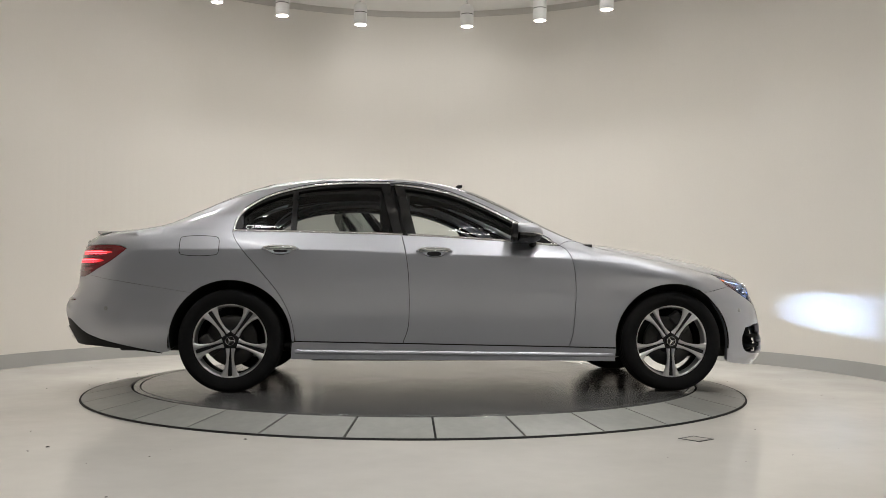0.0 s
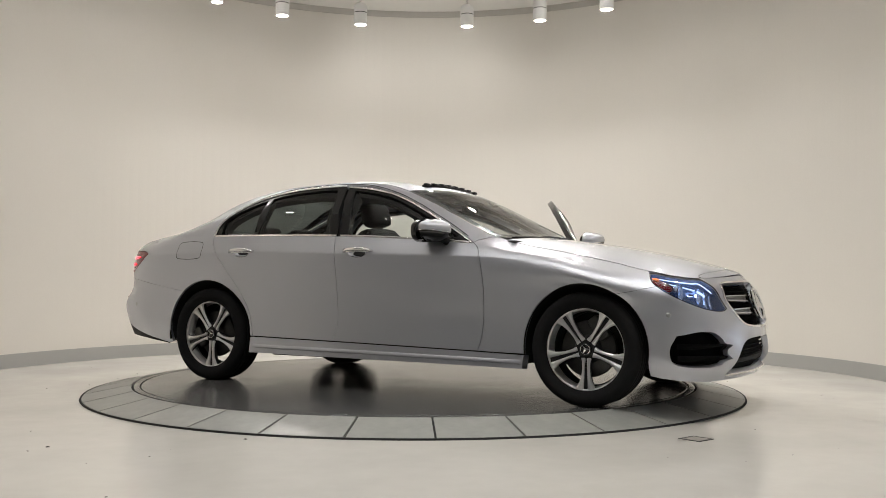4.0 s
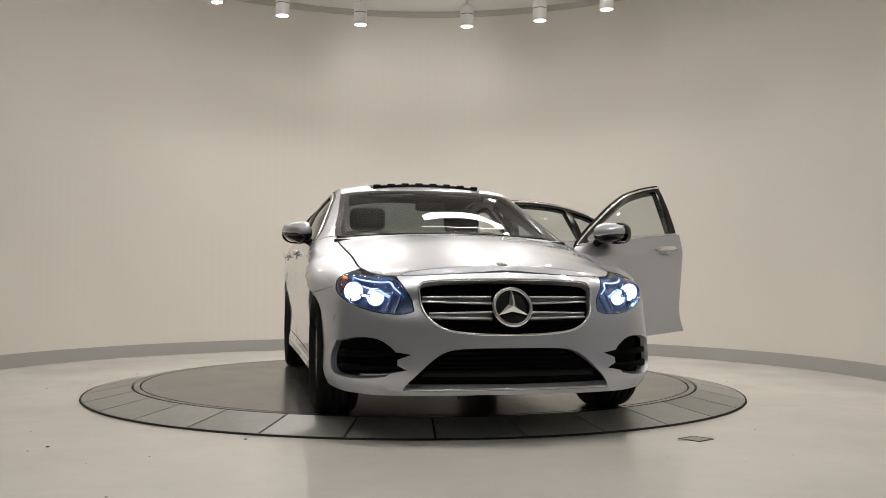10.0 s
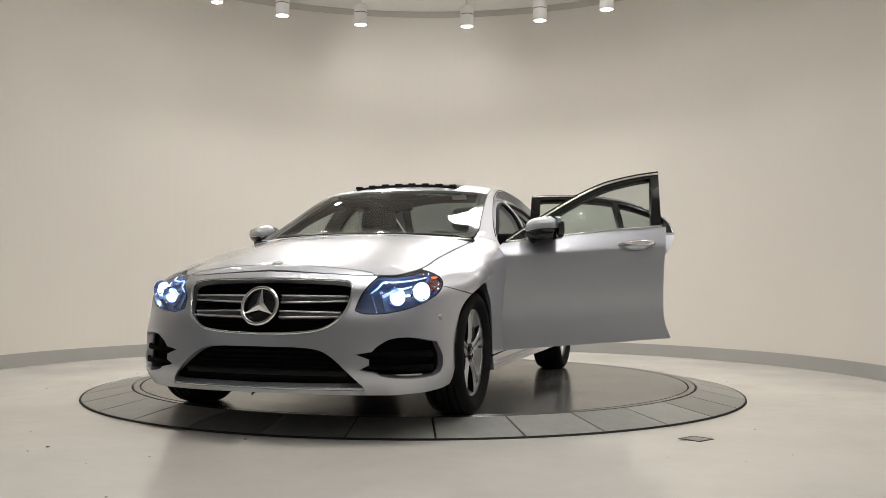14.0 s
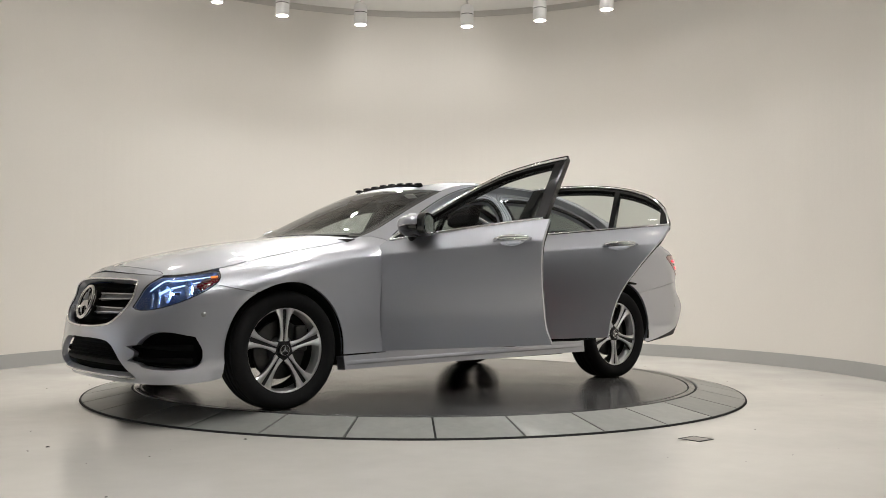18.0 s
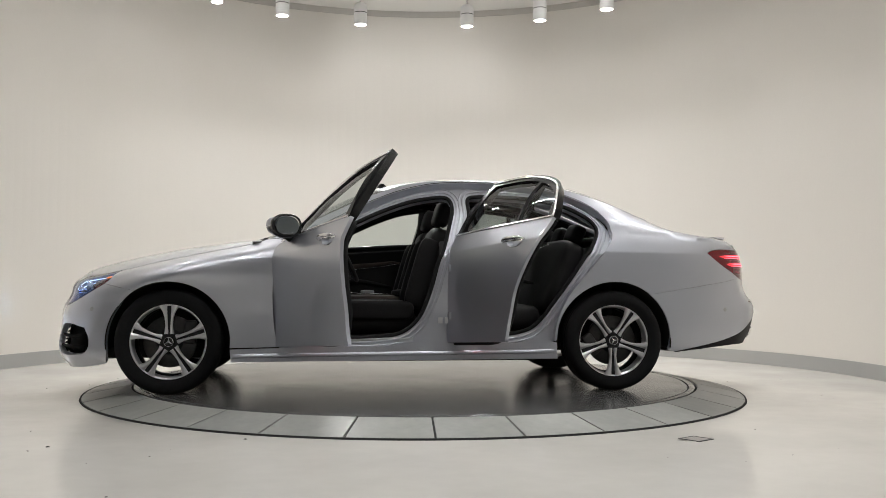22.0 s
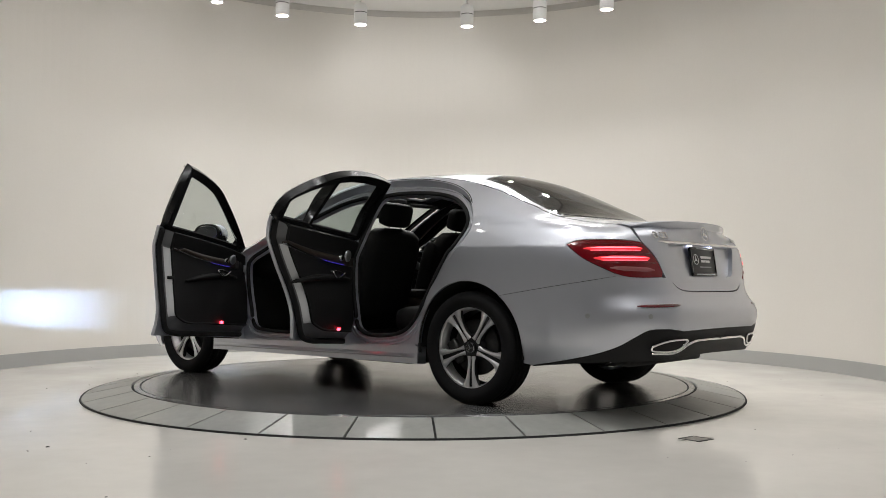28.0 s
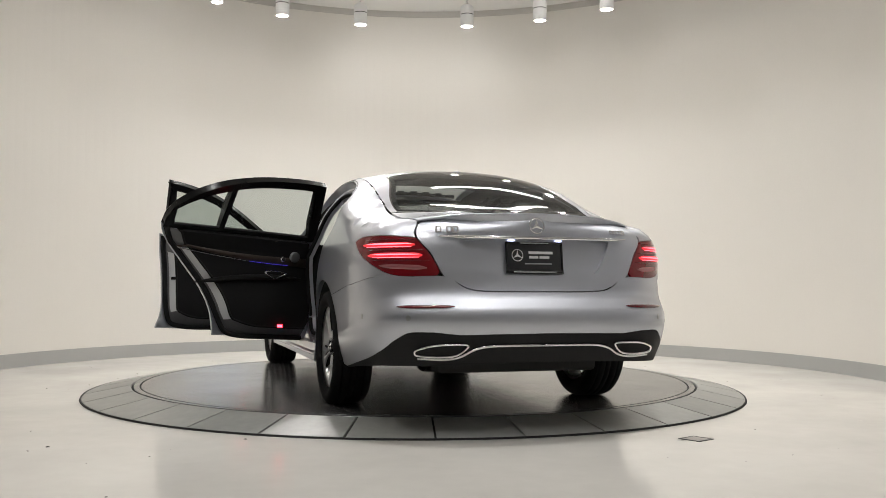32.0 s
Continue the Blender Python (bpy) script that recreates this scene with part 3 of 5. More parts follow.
def s_nose(y):
    """Plan-line places for distances from the middle at the nose."""
    return np.interp(np.abs(y), PLAN[::-1, 1][:200], ARC[::-1][:200])


def s_tail(y):
    return np.interp(np.abs(y), PLAN[:150, 1], ARC[:150])


def nose_half(pts, n=6):
    return [(float(s_nose(y)), z) for y, z in spline(pts, n)]


def tail_half(pts, n=6):
    return [(float(s_tail(y)), z) for y, z in spline(pts, n)]


GRILLE = both(nose_half([(0, .464), (.2, .470), (.34, .492), (.425, .550), (.462, .620), (.473, .690)], 5)
              + nose_half([(.473, .690), (.460, .716), (.42, .726), (.22, .734), (0, .737)], 4)[1:], S_NOSE)
INTAKE = both([(S_NOSE, .203)] + nose_half([(.30, .203), (.535, .203)], 6) + nose_half([(.535, .207), (.45, .290), (.39, .345), (.33, .380), (.25, .394), (0, .398)], 4), S_NOSE)
VENT = [(float(s_nose(y)), z) for y, z in spline([(.845, .425), (.76, .447), (.66, .440), (.60, .405)], 4)
        + [(.575, .378), (.50, .368), (.565, .345), (.565, .315), (.52, .292), (.60, .278)]
        + spline([(.62, .262), (.70, .250), (.80, .252), (.85, .270), (.862, .35), (.845, .425)], 4)[:-1]]
_d = [(-1.915, .258), (-2.1, .292), (-2.3, .335), (-2.45, .385), (-2.55, .440), (-2.62, .472), (-2.75, .476)]
DIFF_TOP = spline(_d, 5) + tail_half([(.45, .462), (.2, .466), (0, .467)], 4)
REAR_BUMPER = both(DIFF_TOP[::-1] + arch(R_AXLE, ARCH_R, 190, 128, 18) + [(-2.05, .700), (-2.30, .738)] + TAIL_OUT[15:] + [(float(s_tail(.50)), .752)]
                   + tail_half([(.475, .74), (.43, .705), (.385, .686), (.30, .676), (0, .674)], 4), S_TAIL)
DIFFUSER = both([(S_TAIL, .315)] + dense([(-2.9, .310), (-2.6, .300), (-2.4, .295), (-2.2, .280), (-1.915, .250)], .06) + DIFF_TOP, S_TAIL)
LID_BACK = both(tail_half([(0, .678), (.30, .680), (.385, .690), (.43, .709), (.475, .735), (.522, .752)], 4)
                + spline([(-2.781, .778), (-2.745, .835), (-2.706, .882), (-2.626, .953), (-2.612, .985)], 4)
                + [(-2.606, 1.02), (-2.62, 1.045)] + edge_line(-2.66, S_TAIL, 14), S_TAIL)


def top_outline(x_front, x_back, n=24, pad=0.0):
    """Between two lines across the car, each given as x of the half width's fraction, out to the body's edge."""
    t = np.linspace(-1, 1, n)
    inner = pad if callable(pad) else (lambda x: pad)

    def line(f):
        out = []
        for u in t:
            x = f(abs(u))
            y = edge_at(x)[0] - inner(x)
            for _ in range(3):
                x = f(abs(u))
            out.append((x, u * y))
        return out
    a, b = line(x_front), line(x_back)
    xa, xb = a[-1][0], b[-1][0]
    xs = np.linspace(xa, xb, 40)[1:-1]
    sidep = [(x, float(edge_at(x)[0]) - inner(x)) for x in xs]
    return a + sidep + b[::-1] + [(x, -y) for x, y in sidep[::-1]]


# ---- the car ----
car = new("sedan_car")
tagged(car, "silver four-door sedan with both driver-side doors open, on the turntable", "car")

BONNET_O = ([(float(x), float(y)) for x, y, z in side(*np.array(edge_line(.93, 2.345, 60)).T, 1)]
            + spline([(2.046, .535), (2.038, .500), (2.052, .43), (2.080, .31), (2.103, .15), (2.110, 0)], 5)[1:])
BONNET_TIP = [(float(x), float(y)) for x, y, z in side(*np.array(edge_line(2.36, S_NOSE, 16)).T, 1)]
_tip = [q for q in BONNET_O if q[1] < .528 and q[0] > 2.0]
NOSE_CAP = BONNET_TIP + [(x, -y) for x, y in BONNET_TIP[::-1][1:]] + [(x, -y) for x, y in _tip] + _tip[::-1][1:]
_back = spline([(.945, 0), (.94, .25), (.925, .5), (.905, .66), (.90, .735), (.93, .745)], 6)
BONNET = BONNET_O + [(x, -y) for x, y in BONNET_O[::-1]] + [(x, -y) for x, y in _back[::-1]] + _back[1:]


def rear_glass_pad(x):
    """How far the rear window stays inside the body's edge."""
    w = min(1, max(0, (x + 1.82) / .5))
    return .050 + .080 * w * w * (3 - 2 * w)


ROOF = top_outline(lambda u: .215 - .13 * u ** 2, lambda u: -1.215 - .10 * u ** 2, pad=.004)
SCREEN = top_outline(lambda u: .925 - .10 * u ** 2, lambda u: .215 - .13 * u ** 2, pad=.035)
BACKLIGHT = top_outline(lambda u: -1.215 - .10 * u ** 2, lambda u: -2.0 + .10 * u ** 2, pad=rear_glass_pad)
LID_TOP = top_outline(lambda u: -2.01 + .06 * u ** 2, lambda u: -2.495 + .06 * u ** 2, pad=.004)

def shrink(poly, d):
    return [tuple(p) for p in inset_poly(poly, d)]


def ribbon(bm, surf, pts, m, width, lift=0.0, thick=0.004):
    """A strip that lies on a surface along a line of pairs, width across it, with thickness."""
    P = along(surf, pts, m, lift)
    a = np.array(pts, float)
    N = normals(surf, a[:, 0], a[:, 1], m)
    if np.sum((P - np.array([0, 0, .62])) * N) < 0:
        N = -N
    T = np.gradient(P, axis=0)
    C = np.cross(N, T)
    C /= np.linalg.norm(C, axis=1)[:, None]
    w = np.broadcast_to(np.asarray(width, float), (len(P),))[:, None] / 2
    rows = []
    for k in range(len(P)):
        rows.append([bm.verts.new(v) for v in (P[k] + C[k] * w[k], P[k] + C[k] * w[k] * .8 + N[k] * thick, P[k] - C[k] * w[k] * .8 + N[k] * thick, P[k] - C[k] * w[k])])
    for u, v in zip(rows, rows[1:]):
        for k in range(3):
            bm.faces.new((u[k], u[k + 1], v[k + 1], v[k]))
    bm.faces.new(rows[0]), bm.faces.new(rows[-1][::-1])
    bmesh.ops.recalc_face_normals(bm, faces=bm.faces)
    return bm


def surf_frame(surf, a, b, m):
    """A matrix at a place of a surface: x along it, y up it, z outwards."""
    p, n = along(surf, [(a, b), (a, b)], m)[0], normals(surf, np.array([a]), np.array([b]), m)[0]
    n = Vector(n)
    if n.dot(Vector(p) - Vector((0, 0, .62))) < 0:
        n = -n
    up = Vector((0, 0, 1))
    x = up.cross(n).normalized()
    return Matrix.Translation(Vector(p)) @ Matrix((x, n.cross(x), n)).transposed().to_4x4()


def ring_prof(r, t, n=8):
    return [(r + t * math.cos(2 * math.pi * k / n), t * math.sin(2 * math.pi * k / n)) for k in range(n + 1)]


# roof with its opened sunroof
HATCH = [(.10, -.40), (.10, .40), (-.36, .40), (-.36, -.40)]
HATCH = dense(HATCH + HATCH[:1], .06)[:-1]
part("bonnet", sheet(BONNET, top, 1, .045), SILVER, car)
part("nose_panel", sheet(NOSE_CAP, top, 1, .03), SILVER, car, "silver nose panel above the grille")
roof = part("roof", sheet(ROOF, top, 1, .06, holes=[HATCH]), SILVER, car)
part("headliner", sheet(shrink(ROOF, .03), top, 1, .08, holes=[shrink(HATCH, -.02)], lift=-.045, rim=0), TRIM, car)
defl = bmesh.new()
tube(defl, [(.062, -.385, 1.408), (.080, -.2, 1.422), (.084, 0, 1.427), (.080, .2, 1.422), (.062, .385, 1.408)], .012)
deflector = part("wind_deflector", defl, BLACK, roof, "black toothed wind deflector raised at the sunroof")
for k in range(8):
    y = -.36 + k * .72 / 7
    bm = bmesh.new()
    box(bm, (.078, y, 1.437 - .13 * y * y), (.03, .052, .018), None, .004)
    part("tooth", bm, BLACK, deflector)
bm = bmesh.new()
lathe(bm, [(.045, 0), (.042, .012), (.028, .022), (.002, .026)], "Z", 20, Matrix.Translation((-1.17, 0, 1.435)) @ Matrix.Diagonal((1.6, .7, 1, 1)))
part("antenna", bm, SILVER, roof)

# screens
part("windscreen", sheet(SCREEN, top, 1, .06, rim=0, lift=.002), GLASS, car, "clear windscreen with a dark border").visible_shadow = False
part("screen_border", sheet(shrink(SCREEN, -.033), top, 1, .06, holes=[shrink(SCREEN, .032)], rim=0, lift=-.002), GLOSSB, car)
part("rear_window", sheet(BACKLIGHT, top, 1, .06, rim=0, lift=.002), REARGLASS, car, "dark tinted rear window").visible_shadow = False
part("rear_window_border", sheet(shrink(BACKLIGHT, -.043), top, 1, .06, holes=[shrink(BACKLIGHT, .03)], rim=0, lift=-.002), GLOSSB, car)
for m in (-1, 1):
    xs = np.linspace(-1.285, -1.945, 30)
    strip = [(x, m * (float(edge_at(x)[0]) - .003)) for x in xs] + [(x, m * (float(edge_at(x)[0]) - rear_glass_pad(x) + .010)) for x in xs[::-1]]
    part("rear_pillar_panel", sheet(strip, top, 1, .04, rim=0, gap=0, lift=.001), SILVER, car)
COWL = ([(.920 - .10 * u * u, u * .70) for u in np.linspace(-1, 1, 24)] + [(.955 - .06 * u * u, u * .73) for u in np.linspace(1, -1, 24)])
part("cowl", sheet(COWL, top, 1, .05, rim=0, lift=-.012), BLACK, car)
for y0, y1 in ((-.62, .02), (.02, .64)):
    bm = bmesh.new()
    pts = [(.925 - .07 * (y / .72) ** 2, y) for y in np.linspace(y0, y1, 12)]
    tube(bm, along(top, pts, 1, -.002), .005, 6)
    part("wiper", bm, BLACK, car)
bm = bmesh.new()
box(bm, (0, 0, 0), (.004, .10, .045), pose(.22, .45, float(top(.22, .45)[0, 2]) - .022, 0, 62, 0) @ pose(0, 0, 0, 0, 0, 0))
part("sticker", bm, WHITEMARK, car, "small white sticker inside the windscreen")

# bonnet emblem and creases' badge
bm = bmesh.new()
lathe(bm, [(.001, .004), (.024, .004), (.030, 0)], "Z", 24, surf_frame(top, 2.085, 0, 1))
part("bonnet_emblem", bm, CHROME, car)

# nose
VENTS = {m: [(m * (S_NOSE - s), z) for s, z in VENT] for m in (-1, 1)}
bumper = part("front_bumper", sheet(FRONT_BUMPER, nose, 1, .035, holes=[GRILLE, INTAKE, VENTS[-1], VENTS[1]], rim=.035), SILVER, car)
grille = part("grille", sheet(shrink(GRILLE, -.01), nose, 1, .05, rim=0, lift=-.05), VOID, car, "black grille with two silver double bars and a large emblem")
bm = bmesh.new()
tube(bm, along(nose, GRILLE + GRILLE[:1], 1, .002), .007, 8, False)
part("grille_frame", bm, CHROME, grille)
for z in (.641, .566):
    for m in (-1, 1):
        y1 = .455 if z > .6 else .418
        bm = bmesh.new()
        pts = [(m * (S_NOSE - float(s_nose(y))), z + .004 * y) for y in np.linspace(.10, y1, 10)]
        ribbon(bm, nose, pts, 1, np.linspace(.046, .026, 10), -.034, .012)
        bar = part("grille_bar", bm, BARGREY, grille)
        for dz in (-.013, .013):
            bm = bmesh.new()
            ribbon(bm, nose, [(q, zz + dz * (1.25 - .45 * k / 9)) for k, (q, zz) in enumerate(pts)], 1, .0075, -.020, .006)
            part("chrome_line", bm, BARCHROME, bar)
for k in range(13):
    z = .485 + k * .0205
    y1 = float(np.interp(z, [.47, .50, .55, .62, .70, .74], [.18, .33, .41, .45, .46, .40]))
    bm = bmesh.new()
    ribbon(bm, nose, [(q, z) for q in np.linspace(-y1, y1, 14)], 1, .005, -.047, .006)
    part("grille_slat", bm, VOID, grille)
star_m = surf_frame(nose, 0, .601, 1) @ Matrix.Translation((0, 0, .004))
bm = bmesh.new()
lathe(bm, ring_prof(.094, .010), "Z", 56, star_m)
emblem = part("emblem_ring", bm, CHROME, grille, "round chrome three-armed emblem")
bm = bmesh.new()
lathe(bm, [(.001, -.012), (.092, -.016)], "Z", 40, star_m)
part("emblem_back", bm, GLOSSB, emblem)


def three_arm(bm, mm, r, w, h):
    """Three tapering arms from a middle, ridged."""
    for k in range(3):
        a = radians(90 + 120 * k)
        d, c = Vector((math.cos(a), math.sin(a), 0)), Vector((-math.sin(a), math.cos(a), 0))
        o = bm.verts.new(mm @ Vector((0, 0, h)))
        tip = bm.verts.new(mm @ (d * r + Vector((0, 0, h * .3))))
        for sgn in (-1, 1):
            b = d * cos60(w) + c * sgn * w
            v = bm.verts.new(mm @ b)
            bm.faces.new((o, v, tip) if sgn < 0 else (o, tip, v))


def cos60(w):
    return w / math.tan(radians(60))


bm = bmesh.new()
three_arm(bm, star_m, .090, .020, .016)
part("emblem_arms", bm, CHROME, emblem, smooth=False)

intake = part("lower_intake", sheet(shrink(INTAKE, -.035), nose, 1, .05, rim=0, lift=-.055), VOID, bumper)
for k in range(7):
    z = .235 + .024 * k
    y1 = float(np.interp(z, [.2, .3, .38], [.50, .43, .30]))
    bm = bmesh.new()
    ribbon(bm, nose, [(q, z) for q in np.linspace(-y1, y1, 12)], 1, .012 if k != 1 else .03, -.05, .012)
    part("intake_slat", bm, VOID if k != 1 else SEAL, intake)
bm = bmesh.new()
ribbon(bm, nose, [(q, .196) for q in np.linspace(-.55, .55, 30)], 1, .012, .001, .006)
part("lip_strip", bm, CHROME, bumper, "thin chrome strip under the intake")
for m in (-1, 1):
    vent = part("side_vent", sheet(shrink(VENTS[m], -.02), nose, 1, .04, rim=0, lift=-.07), VOID, bumper)
    for z in (.30, .372):
        bm = bmesh.new()
        ribbon(bm, nose, [(m * (S_NOSE - float(s_nose(y))), z + .02 * (.7 - y)) for y in np.linspace(.52, .84, 12)], 1, np.linspace(.012, .034, 12), -.032, .014)
        part("vent_blade", bm, VOID, vent)
    for s, z, r in ((1.965, .545, .012),):
        bm = bmesh.new()
        lathe(bm, [(.001, .0015), (r, .0015), (r + .002, 0)], "Z", 16, surf_frame(side, s, z, m))
        part("parking_sensor", bm, GREYMETAL, bumper)

# headlights
for m in (-1, 1):
    pod = part("headlight", sheet(HEAD, side, m, .03, rim=0, lift=.001), LENS, car, "lit headlight with bluish white lamps and an amber corner")
    pod.visible_shadow = False
    bucket = sheet(shrink(HEAD, .003), side, m, .03, rim=-.055, lift=-.062)
    part("housing", bucket, LAMPSHELL, pod)
    bm = bmesh.new()
    ribbon(bm, side, HEAD + HEAD[:1], m, .007, -.004, .004)
    part("rim_band", bm, GLOSSB, pod)
    # running light: a brow along the top that hooks down at the inner end
    brow = [(s, z - .016) for s, z in HEAD_TOP[::-1][2:]] + [(2.33, .700), (2.365, .668)]
    bm = bmesh.new()
    line = spline(brow[::2] + brow[-1:], 4)
    ribbon(bm, side, line, m, list(.003 + .011 * np.sin(np.linspace(.15, 2.9, len(line)))), -.022, .004)
    part("running_light", bm, DRL, pod, "bluish white running light")
    bm = bmesh.new()
    line = spline([(1.99, .742), (2.10, .722), (2.22, .690), (2.30, .655)], 4)
    ribbon(bm, side, line, m, list(np.linspace(.003, .017, len(line))), -.030, .004)
    part("inner_light", bm, DRL, pod)
    for s, z, r in ((2.085, .675, .050), (2.235, .648, .045)):
        mm = surf_frame(side, s, z, m)
        fwd = Matrix.Translation(mm.translation) @ pose(0, 0, 0, 0, 90, 0).to_3x3().to_4x4()
        fwd = fwd @ Matrix.Translation((0, 0, -.055))
        bm = bmesh.new()
        lathe(bm, [(r * .55, -.05), (r * .62, .0), (r, .028), (r * 1.04, .030)], "Z", 28, fwd)
        part("reflector", bm, LAMPFIN, pod)
        bm = bmesh.new()
        lathe(bm, [(.001, .012), (r * .35, .008), (r * .56, -.004)], "Z", 24, fwd)
        part("projector", bm, BEAM, pod, "glowing projector lens")
    # fins between the lamps, their blue glow put into the colour
    for s0, z0, s1, z1, w in ((1.985, .675, 2.02, .738, .012), (2.03, .632, 2.045, .655, .016),
                              (2.29, .595, 2.315, .690, .012), (2.335, .588, 2.362, .660, .010)):
        bm = bmesh.new()
        ribbon(bm, side, [(s0 + (s1 - s0) * k / 4, z0 + (z1 - z0) * k / 4) for k in range(5)], m, w, -.045, .014)
        part("lamp_fin", bm, LAMPFIN, pod)
    # the beam: a bright source behind a slot
    at = Vector(along(side, [(2.160, .662), (2.160, .662)], m, -.016)[0]) + Vector((-.006, 0, 0))
    gun = Matrix.Translation(at) @ pose(0, 0, 0, 0, 7.5, -m * 12) @ Matrix.Scale(.55, 4)
    bm = bmesh.new()
    box(bm, (-.020, 0, 0), (.002, .042, .0025), gun)
    part("beam_source", bm, BEAMSLOT, pod, "dazzling bluish headlamp source")
    bm = bmesh.new()
    for y, z, sy, sz in ((0, .0070, .106, .003), (0, -.0070, .106, .003), (.0515, 0, .003, .017), (-.0515, 0, .003, .017)):
        box(bm, (.002, y, z), (.054, sy, sz), gun)
    box(bm, (-.026, 0, 0), (.004, .106, .017), gun)
    part("beam_shutter", bm, SEAL, pod, smooth=False)
    bm = bmesh.new()
    ribbon(bm, side, [(1.865, .752), (1.89, .742), (1.93, .725), (1.975, .705), (2.0, .69)], m, [.022, .045, .058, .062, .05], -.012, .003)
    part("amber_reflector", bm, RED, pod)
    bm = bmesh.new()
    ribbon(bm, side, [(1.868, .755), (1.890, .752), (1.915, .748)], m, [.012, .024, .012], -.006, .003)
    part("amber_lamp", bm, AMBER, pod)

# body sides
for m in (-1, 1):
    part("fender", sheet(FENDER, side, m, .04, rim=.03), SILVER, car)
    part("body_side", sheet(BODY_SIDE, side, m, .04, rim=.03), SILVER, car)
    part("pillar_trim", sheet([(x, float(DLO_Z(x)) + .004) for x in np.linspace(.68, -1.46, 40)] + edge_line(-1.62, .78, 50)[0:], side, m, .06, rim=0, lift=-.05), TRIM, car)
    part("rear_pillar_lining", sheet(dense([(-1.46, .96), (-1.46, 1.10), (-1.36, 1.24), (-1.22, 1.315), (-1.22, 1.355), (-1.50, 1.27), (-1.75, 1.17), (-2.0, 1.095), (-2.1, 1.0), (-1.46, .96)], .06)[:-1], side, m, .06, rim=0, lift=-.045), TRIM, car)
    part("sill", sheet(SILL, side, m, .028, rim=.08), SILVER, car)
    bm = bmesh.new()
    ledge, xs = [], np.linspace(-1.045, 1.066, 40)
    base = np.interp(xs, [-1.07, 1.08], [.262, .240])
    for out, up in ((-.004, .022), (.001, .016), (.004, .010), (.0062, .004), (.0068, -.002), (.005, -.007), (-.004, -.012)):
        taper = np.clip(np.minimum(xs + 1.05, 1.07 - xs) / .05, .05, 1)
        ledge.append([bm.verts.new((p[0], p[1] + m * out * k, p[2])) for p, k in zip(side(xs, base + up, m), taper)])
    for u, v in zip(ledge, ledge[1:]):
        for k in range(len(xs) - 1):
            bm.faces.new((u[k], u[k + 1], v[k + 1], v[k]) if m < 0 else (u[k], v[k], v[k + 1], u[k + 1]))
    bmesh.ops.recalc_face_normals(bm, faces=bm.faces)
    part("sill_ledge", bm, SILVER, car)
    bm = bmesh.new()
    ribbon(bm, side, [(x, float(DLO_Z(x)) + .009) for x in np.linspace(-1.40, .66, 60)], m, .007, -.001, .002)
    part("roof_seam", bm, SEAL, car)
    for x, r, y0 in ((F_AXLE, ARCH_F, .50), (R_AXLE, ARCH_R, .50)):
        bm = bmesh.new()
        prof = [(r + .004, .905), (r - .002, .895), (r + .012, .86), (r + .014, .45)]
        rings = []
        for rr, yy in prof:
            rings.append([bm.verts.new((x + rr * math.cos(a), m * yy, AXLE_Z + rr * math.sin(a))) for a in np.linspace(radians(-7), radians(187), 40)])
        for u, v in zip(rings, rings[1:]):
            for k in range(39):
                bm.faces.new((u[k], u[k + 1], v[k + 1], v[k]))
        bm.faces.new([v for v in rings[-1]])
        part("wheel_well", bm, UNDER, car)
bm = bmesh.new()
box(bm, (0.0, 0, .245), (1.9, 1.66, .09), None, .02)
box(bm, (-1.45, 0, .30), (1.7, .92, .12), None, .02)
box(bm, (-2.25, 0, .36), (.5, 1.3, .10), None, .03)
box(bm, (1.45, 0, .26), (1.4, .92, .12), None, .02)
part("underbody", bm, UNDER, car)
for x in (F_AXLE, R_AXLE):
    bm = bmesh.new()
    tube(bm, [(x, -.75, AXLE_Z), (x, .75, AXLE_Z)], .035, 10)
    part("axle", bm, UNDER, car)
bm = bmesh.new()
lathe(bm, [(.12, -.3), (.13, -.28), (.13, .28), (.12, .3)], "Y", 20, Matrix.Translation((-2.05, .0, .30)) @ Matrix.Diagonal((1.2, 1.6, .55, 1)))
part("silencer", bm, IRON, car)
# fuel flap
FLAP = spline([(-1.80, .955), (-1.795, .905), (-1.75, .893), (-1.60, .893), (-1.553, .905), (-1.545, .957), (-1.553, 1.008), (-1.60, 1.020), (-1.75, 1.020), (-1.795, 1.008)], 5, True)
bm = bmesh.new()
ribbon(bm, side, FLAP + FLAP[:1], -1, .004, .0004, .0006)
part("fuel_flap", bm, SEAL, car)

# tail
RECESS = both(tail_half([(0, .762), (.25, .764), (.325, .775), (.355, .80), (.425, .925), (.43, .944), (.36, .948), (0, .950)], 4), S_TAIL)
lid = part("boot_lid", sheet(LID_TOP, top, 1, .05), SILVER, car)
part("boot_back", sheet(LID_BACK, tail, 1, .035, holes=[RECESS], rim=.028), SILVER, lid)
part("plate_recess", sheet(shrink(RECESS, -.004), tail, 1, .05, lift=-.026, rim=0), SILVER, lid)
bm = bmesh.new()
ribbon(bm, tail, [(q, .956 - .004 * abs(q)) for q in np.linspace(-.555, .555, 34)], 1, [.004, .008, .012] + [.016] * 28 + [.012, .008, .004], .004, .008)
part("chrome_strip", bm, CHROME, lid, "chrome strip above the plate")
rows = []
bm = bmesh.new()
